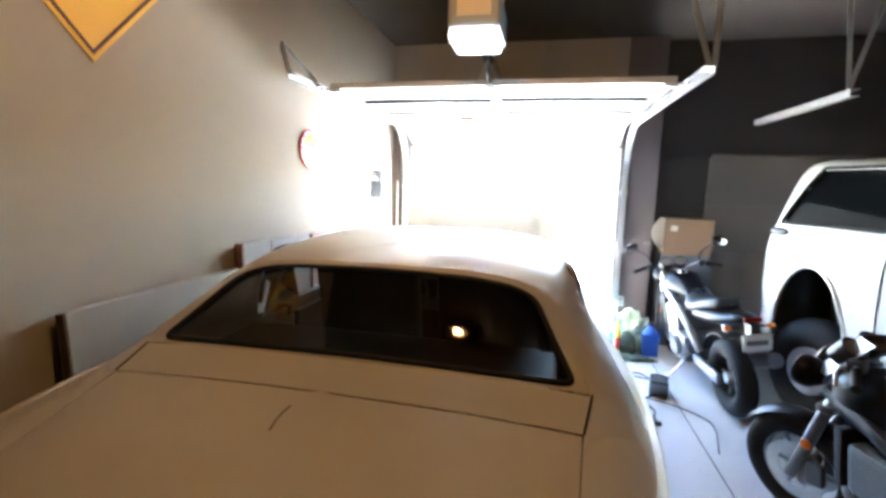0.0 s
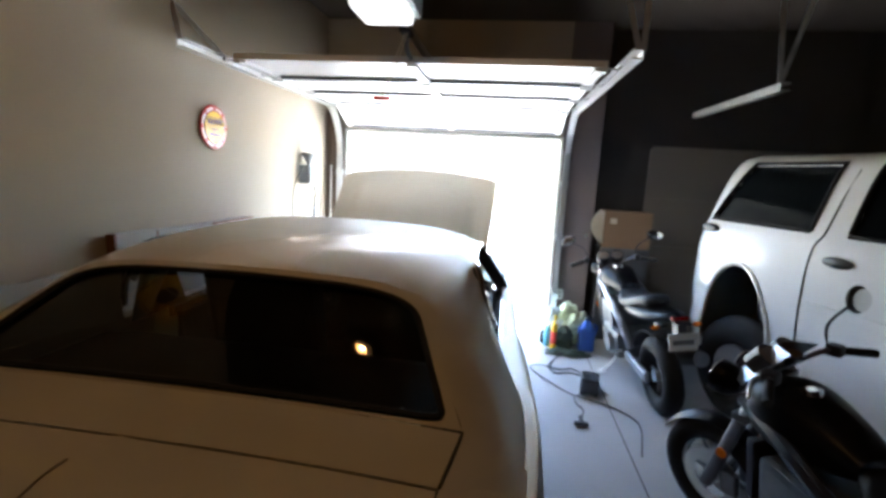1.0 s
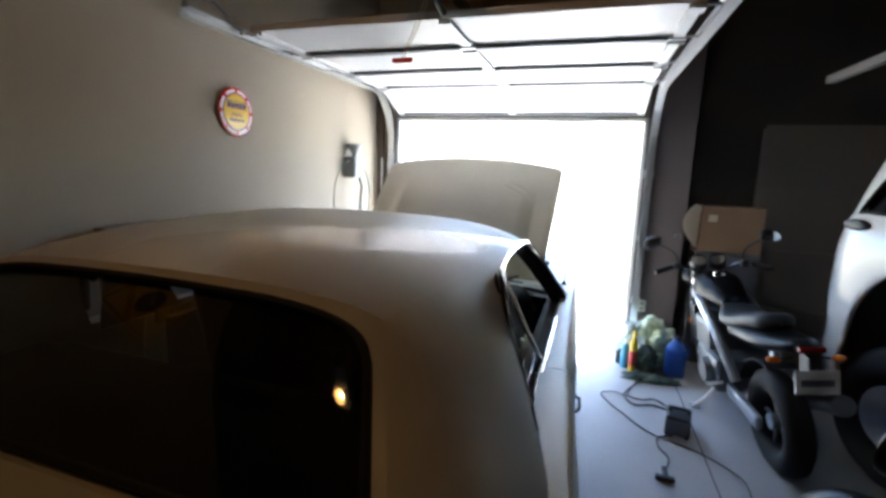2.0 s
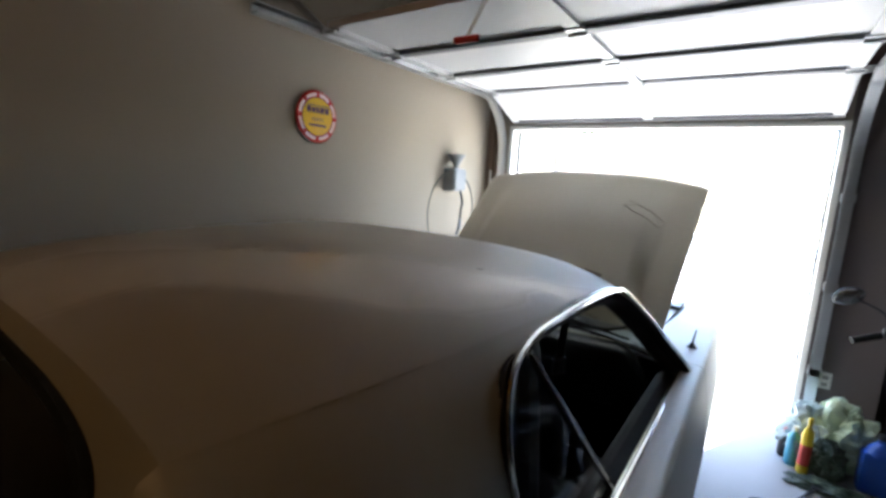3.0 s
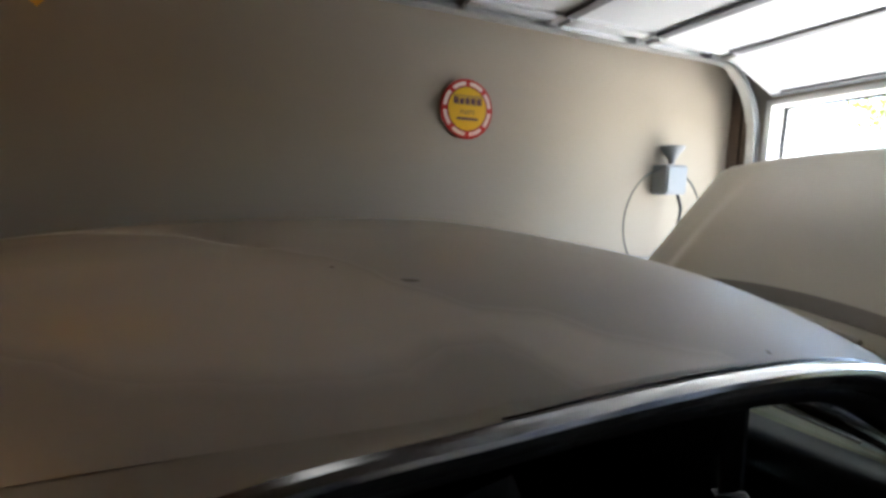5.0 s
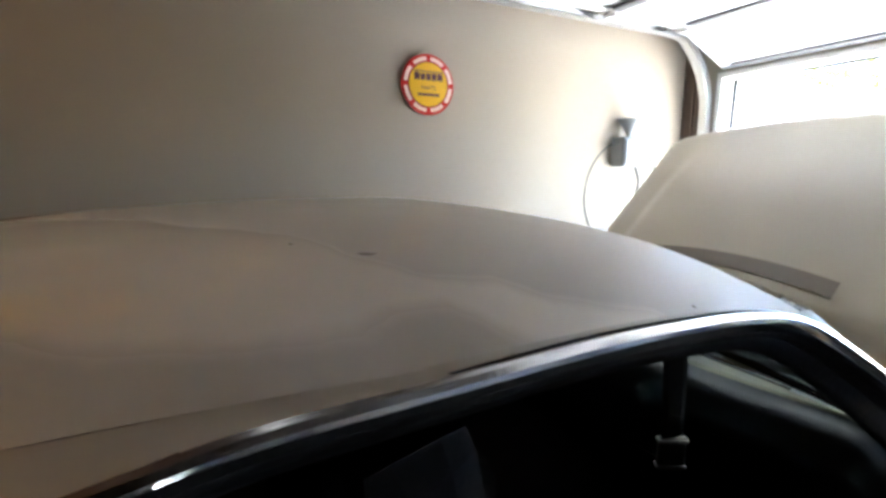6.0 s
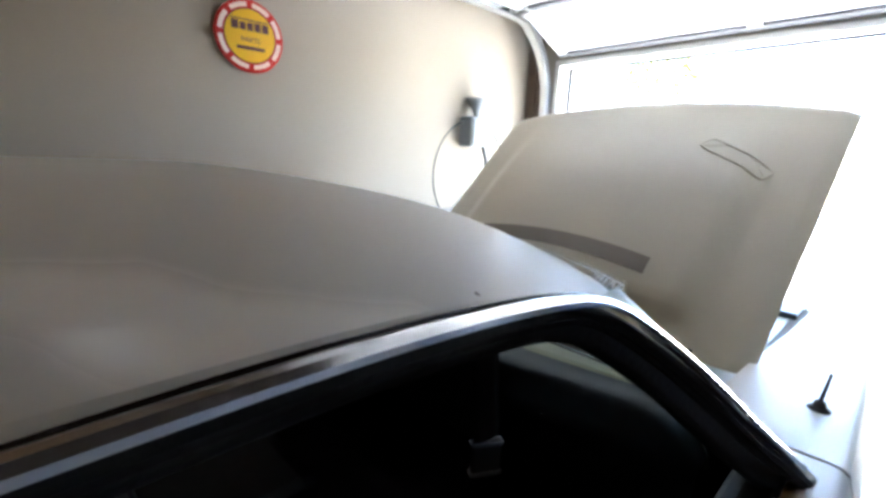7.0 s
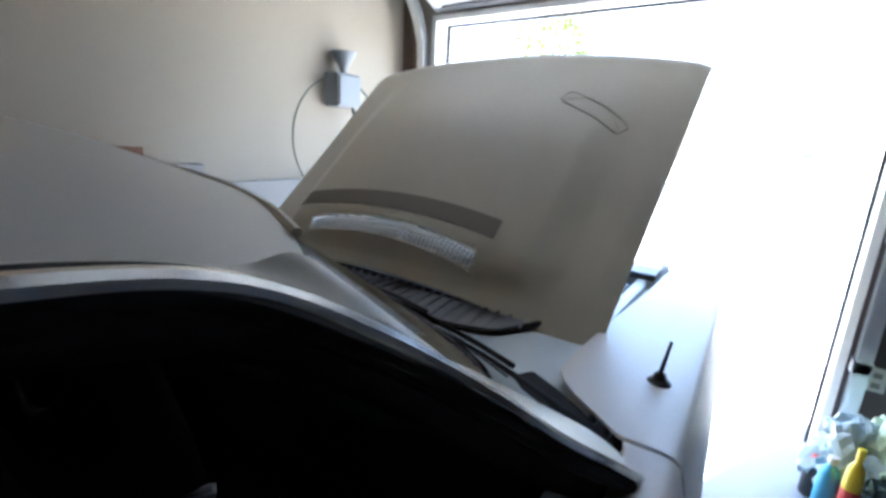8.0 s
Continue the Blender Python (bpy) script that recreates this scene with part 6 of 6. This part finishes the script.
    part("filler_cap", cyl_bm((0, 0.92, 0.985), (0, 0.925, 1.010), 0.045, seg=20), M_CHROME, ob)

    def saddle(u, v):
        a, t = 2 * math.pi * u, v
        y = 0.66 - 0.72 * t
        w = interp(t, [(0, 0.02), (0.06, 0.09), (0.3, 0.15), (0.7, 0.125), (0.92, 0.09), (1, 0.01)])
        thick = 0.048 * interp(t, [(0, 0.1), (0.08, 1.0), (0.9, 1.0), (1, 0.05)])
        zc = interp(t, [(0, 0.83), (0.3, 0.80), (0.5, 0.83), (0.75, 0.89), (1, 0.92)])
        ca, sa = math.cos(a), math.sin(a)
        return Vector((w * math.copysign(abs(ca) ** 0.7, ca), y, zc + thick * math.copysign(abs(sa) ** 0.6, sa)))

    part("seat", sheet_bm(saddle, 28, 22), seat_mat, ob, "stepped padded seat", smooth=True)

    def tailfn(u, v):
        a, t = 2 * math.pi * u, v
        y = 0.45 - 0.82 * t
        w = interp(t, [(0, 0.01), (0.05, 0.13), (0.5, 0.15), (0.93, 0.07), (1, 0.005)])
        ca, sa = math.cos(a), math.sin(a)
        return Vector((w * ca, y, interp(t, [(0, 0.74), (0.6, 0.82), (1, 0.90)]) + interp(t, [(0, 0.01), (0.05, 0.08), (0.93, 0.035), (1, 0.004)]) * sa))

    part("tail", sheet_bm(tailfn, 24, 14), paint, ob, "tail fairing", smooth=True)
    part("tail_light", box_bm(-0.06, 0.06, -0.375, -0.35, 0.875, 0.905), M_TAILRED, ob, "red tail light", bevel=0.01)
    for s in (-1, 1):
        part("turn_signal", tube_bm([(s * 0.05, -0.28, 0.82), (s * 0.11, -0.30, 0.82)], 0.008, 6), M_BLACK, ob)
        part("turn_lens", ball_bm((s * 0.145, -0.305, 0.82), (0.035, 0.02, 0.018), 2), M_AMBER, ob, "amber turn signal", True)
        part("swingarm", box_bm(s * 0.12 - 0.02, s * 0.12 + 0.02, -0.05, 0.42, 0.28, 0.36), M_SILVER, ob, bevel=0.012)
        part("footrest", cyl_bm((s * 0.16, 0.42, 0.36), (s * 0.26, 0.40, 0.36), 0.012, seg=8), M_STEEL, ob)
    part("plate_bracket", box_bm(-0.03, 0.03, -0.40, -0.30, 0.68, 0.86), M_BLACK, ob, bevel=0.01)
    plate = part("number_plate", box_bm(-0.095, 0.095, -0.412, -0.402, 0.68, 0.80), M_PLATE, ob, "white number plate")
    part("plate_bar", box_bm(-0.07, 0.07, -0.4145, -0.4115, 0.72, 0.755), M_DSTEEL, plate)
    part("side_stand", tube_bm([(-0.13, 0.62, 0.26), (-0.20, 0.64, 0.15), (-0.27, 0.68, 0.065)], 0.012, 8), M_STEEL, ob, "side stand")
    part("stand_foot", box_bm(-0.30, -0.24, 0.65, 0.72, 0.052, 0.066), M_STEEL, ob)
    part("rear_hugger", sheet_bm(lambda u, v: Vector(((v - 0.5) * 0.17, 0.36 * math.cos(radians(20 + 80 * u)), 0.31 + 0.36 * math.sin(radians(20 + 80 * u)))), 14, 5, 0.004), M_BLACK, ob, smooth=True)
    return ob


def bike_pose(rear, front, lean_deg):
    d = Vector((front[0] - rear[0], front[1] - rear[1], 0))
    turn = math.degrees(math.atan2(d.y, d.x)) - 90
    return pose(rear[0], rear[1], 0, 0, 0, turn) @ pose(0, 0, 0, 0, -lean_deg, 0)


motorcycle(bike_pose((3.23, -1.66), (3.12, -0.27), 9), "black and silver naked motorcycle leaning on its stand", M_BIKEBLK, M_SEATSHADE, -8, True)
motorcycle(bike_pose((3.46, -4.20), (3.20, -2.83), 8), "black sport motorcycle with twin round dials on its stand", M_BIKEBLK, M_VINYL, 22, False)


# ---- white truck ----
TRK = Matrix.Translation((3.885, -2.53, 0)) @ pose(0, 0, 0, 0, 0, 17.5) @ Matrix.Scale(1.075, 4)     # own y runs to the truck's rear, own x into its width
truck = root("pickup_truck", TRK, "white crew-cab truck with dark tinted windows", "car")
SIDE = [(0.36, 0.09), (0.50, 0.045), (0.62, 0.015), (0.72, 0.022), (0.95, 0.0), (1.18, 0.0), (1.36, 0.03), (1.42, 0.06), (1.60, 0.13), (1.78, 0.215), (1.86, 0.28), (1.91, 0.40), (1.93, 0.62)]
TW = 1.98
REAR, FRONT = 1.44, -2.75


def truck_x(z, y):
    x = interp(z, SIDE)
    x += 0.20 * max(0, (y - REAR + 0.28) / 0.28) ** 2 + 0.25 * max(0, (FRONT + 0.5 - y) / 0.5) ** 2
    return x


WINDOWS = [(-1.05, 0.21), (0.43, 1.22)]
WZ0, WZ1 = 1.43, 1.84


def in_window(y, z):
    for a, b in WINDOWS:
        lean_f = 0.42 * (z - 1.40) if a < -0.5 else 0.05 * (z - 1.4)
        lean_r = 0.30 * max(0, z - 1.40) if b > 1 else -0.06 * (z - 1.4)
        if a + lean_f < y < b - lean_r and WZ0 < z < WZ1:
            return True
    return False


def arch(y, z):
    return any(math.hypot((y - a) / 0.30, (z - 0.55) / 0.60) < 1 for a in (0.84, -2.20))


def side_keep(u, v):
    y, z = FRONT + (REAR - FRONT) * u, 0.36 + 1.57 * v
    if y < -1.28 and z > 1.28:
        return False
    if y > REAR + 0.01 - 0.45 * max(0, (z - 0.45) / 1.46 - 0.6):
        return False
    if -1.28 <= y < -0.62 and z > 1.40 + (y + 1.28) * 0.8:
        return False
    return not in_window(y, z) and not arch(y, z)


for flip in (False, True):
    def skin(u, v, flip=flip):
        y, z = FRONT + (REAR - FRONT) * u, 0.36 + 1.57 * v
        x = truck_x(z, y)
        return Vector((TW - x if flip else x, y, z))

    part("body_side", sheet_bm(skin, 170, 64, 0.012, side_keep), M_WHITECAR, truck, "glossy white body side", smooth=True)
for a, b in WINDOWS:
    def pane(u, v, a=a, b=b):
        y, z = a - 0.02 + (b - a + 0.04) * u, WZ0 - 0.01 + (WZ1 - WZ0 + 0.02) * v
        return Vector((truck_x(z, y) + 0.015, y, z))
    part("side_window", sheet_bm(pane, 16, 8), M_BLACKGLASS, truck, "dark tinted side window", smooth=True)
for a, b in WINDOWS:
    lf = lambda z: 0.42 * (z - 1.40) if a < -0.5 else 0.05 * (z - 1.4)
    lr = lambda z: 0.30 * (z - 1.40) if b > 1 else -0.06 * (z - 1.4)
    zs = [WZ0 + (WZ1 - WZ0) * k / 4 for k in range(5)]
    loop = [(a + lf(z), z) for z in zs] + [(b - lr(z), z) for z in reversed(zs)]
    loop.append(loop[0])
    fine = []
    for (ya, za), (yb, zb) in zip(loop, loop[1:]):
        fine += [(ya + (yb - ya) * k / 6, za + (zb - za) * k / 6) for k in range(6)]
    fine.append(loop[0])
    part("window_seal", tube_bm([(truck_x(z, y) + 0.002, y, z) for y, z in fine], 0.014, 6, raw=True), M_RUBBER, truck, "black window rubber")
for a in (0.84, -2.20):
    lip = [(a + 0.30 * math.cos(t), 0.55 + 0.60 * math.sin(t)) for t in (radians(-18 + 216 * k / 40) for k in range(41))]
    part("arch_lip", tube_bm([(truck_x(z, y) + 0.004, y, z) for y, z in lip], 0.016, 8, raw=True), M_WHITECAR, truck, smooth=True)
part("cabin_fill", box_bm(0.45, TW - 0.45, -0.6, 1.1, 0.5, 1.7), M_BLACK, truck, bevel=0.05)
part("roof_panel", sheet_bm(lambda u, v: Vector((0.60 + (TW - 1.2) * u, -0.62 + (REAR - 0.20 + 0.62) * v, 1.925 + 0.02 * math.sin(math.pi * u))), 10, 10, 0.012), M_WHITECAR, truck, smooth=True)
def rear_inset(v):
    return interp(0.45 + 1.46 * v, SIDE) + 0.20 * ((0.28 - 0.45 * max(0, v - 0.6)) / 0.28) ** 2


part("rear_panel", sheet_bm(lambda u, v: Vector((rear_inset(v) + (TW - 2 * rear_inset(v)) * u, REAR - 0.01 + 0.05 * math.sin(math.pi * u) - 0.45 * max(0, v - 0.6), 0.45 + 1.46 * v)), 14, 14, 0.012), M_WHITECAR, truck, smooth=True)
part("bonnet_panel", sheet_bm(lambda u, v: Vector((0.05 + (TW - 0.1) * u, FRONT + 0.1 + 1.42 * v, 1.24 + 0.05 * math.sin(math.pi * u) + 0.03 * v)), 12, 10, 0.012), M_WHITECAR, truck, smooth=True)
part("front_panel", box_bm(0.25, TW - 0.25, FRONT - 0.02, FRONT + 0.06, 0.45, 1.22), M_WHITECAR, truck, bevel=0.03)
part("windscreen", sheet_bm(lambda u, v: Vector((0.18 + 0.10 * v + (TW - 0.36 - 0.2 * v) * u, -1.26 + 0.62 * v, 1.30 + 0.61 * v)), 10, 8), M_BLACKGLASS, truck, "dark windscreen", smooth=True)
part("underbody", box_bm(0.25, TW - 0.25, FRONT + 0.1, REAR - 0.1, 0.30, 0.48), M_SEAM, truck)
for y in (0.84, -2.20):
    for x in (0.16, TW - 0.14):
        t = part("wheel", torus_bm((x, y, 0.385), (1, 0, 0), 0.27, 0.115, 36, 10), M_RUBBER, truck, "black tyre", smooth=True)
        part("rim", cyl_bm((x - 0.08, y, 0.385), (x + 0.08, y, 0.385), 0.17, seg=24), M_DSTEEL, t, "dark wheel rim", bevel=0.0)
for y, z in ((0.20, 1.285), (1.17, 1.36)):
    part("door_handle", ball_bm((truck_x(z, y) - 0.006, y, z), (0.022, 0.085, 0.032), 3), M_BLACK, truck, "black door handle", True)
for y in (0.345,):
    part("door_gap", tube_bm([(truck_x(z, y) - 0.001, y + 0.02 * (z < 1.4), z) for z in (0.5, 0.7, 0.95, 1.2, 1.36, 1.42, 1.6, 1.8)], 0.004, 6, 3), M_SEAM, truck)
part("vent_bar", tube_bm([(truck_x(WZ0, -0.36) + 0.004, -0.36, WZ0), (truck_x(1.62, -0.33) + 0.004, -0.33, 1.62), (truck_x(WZ1, -0.30) + 0.004, -0.30, WZ1)], 0.006, 6), M_STEEL, truck, "thin bright window bar")
part("body_moulding", box_bm(-0.012, 0.003, -1.6, 0.33, 0.985, 1.035), M_WHITECAR, truck, bevel=0.004)
part("sill_step", box_bm(0.02, 0.14, -1.55, 0.22, 0.36, 0.43), M_WHITECAR, truck, bevel=0.012)
part("door_mirror", ball_bm((-0.12, -0.98, 1.42), (0.10, 0.05, 0.10), 3), M_WHITECAR, truck, "white door mirror", True)
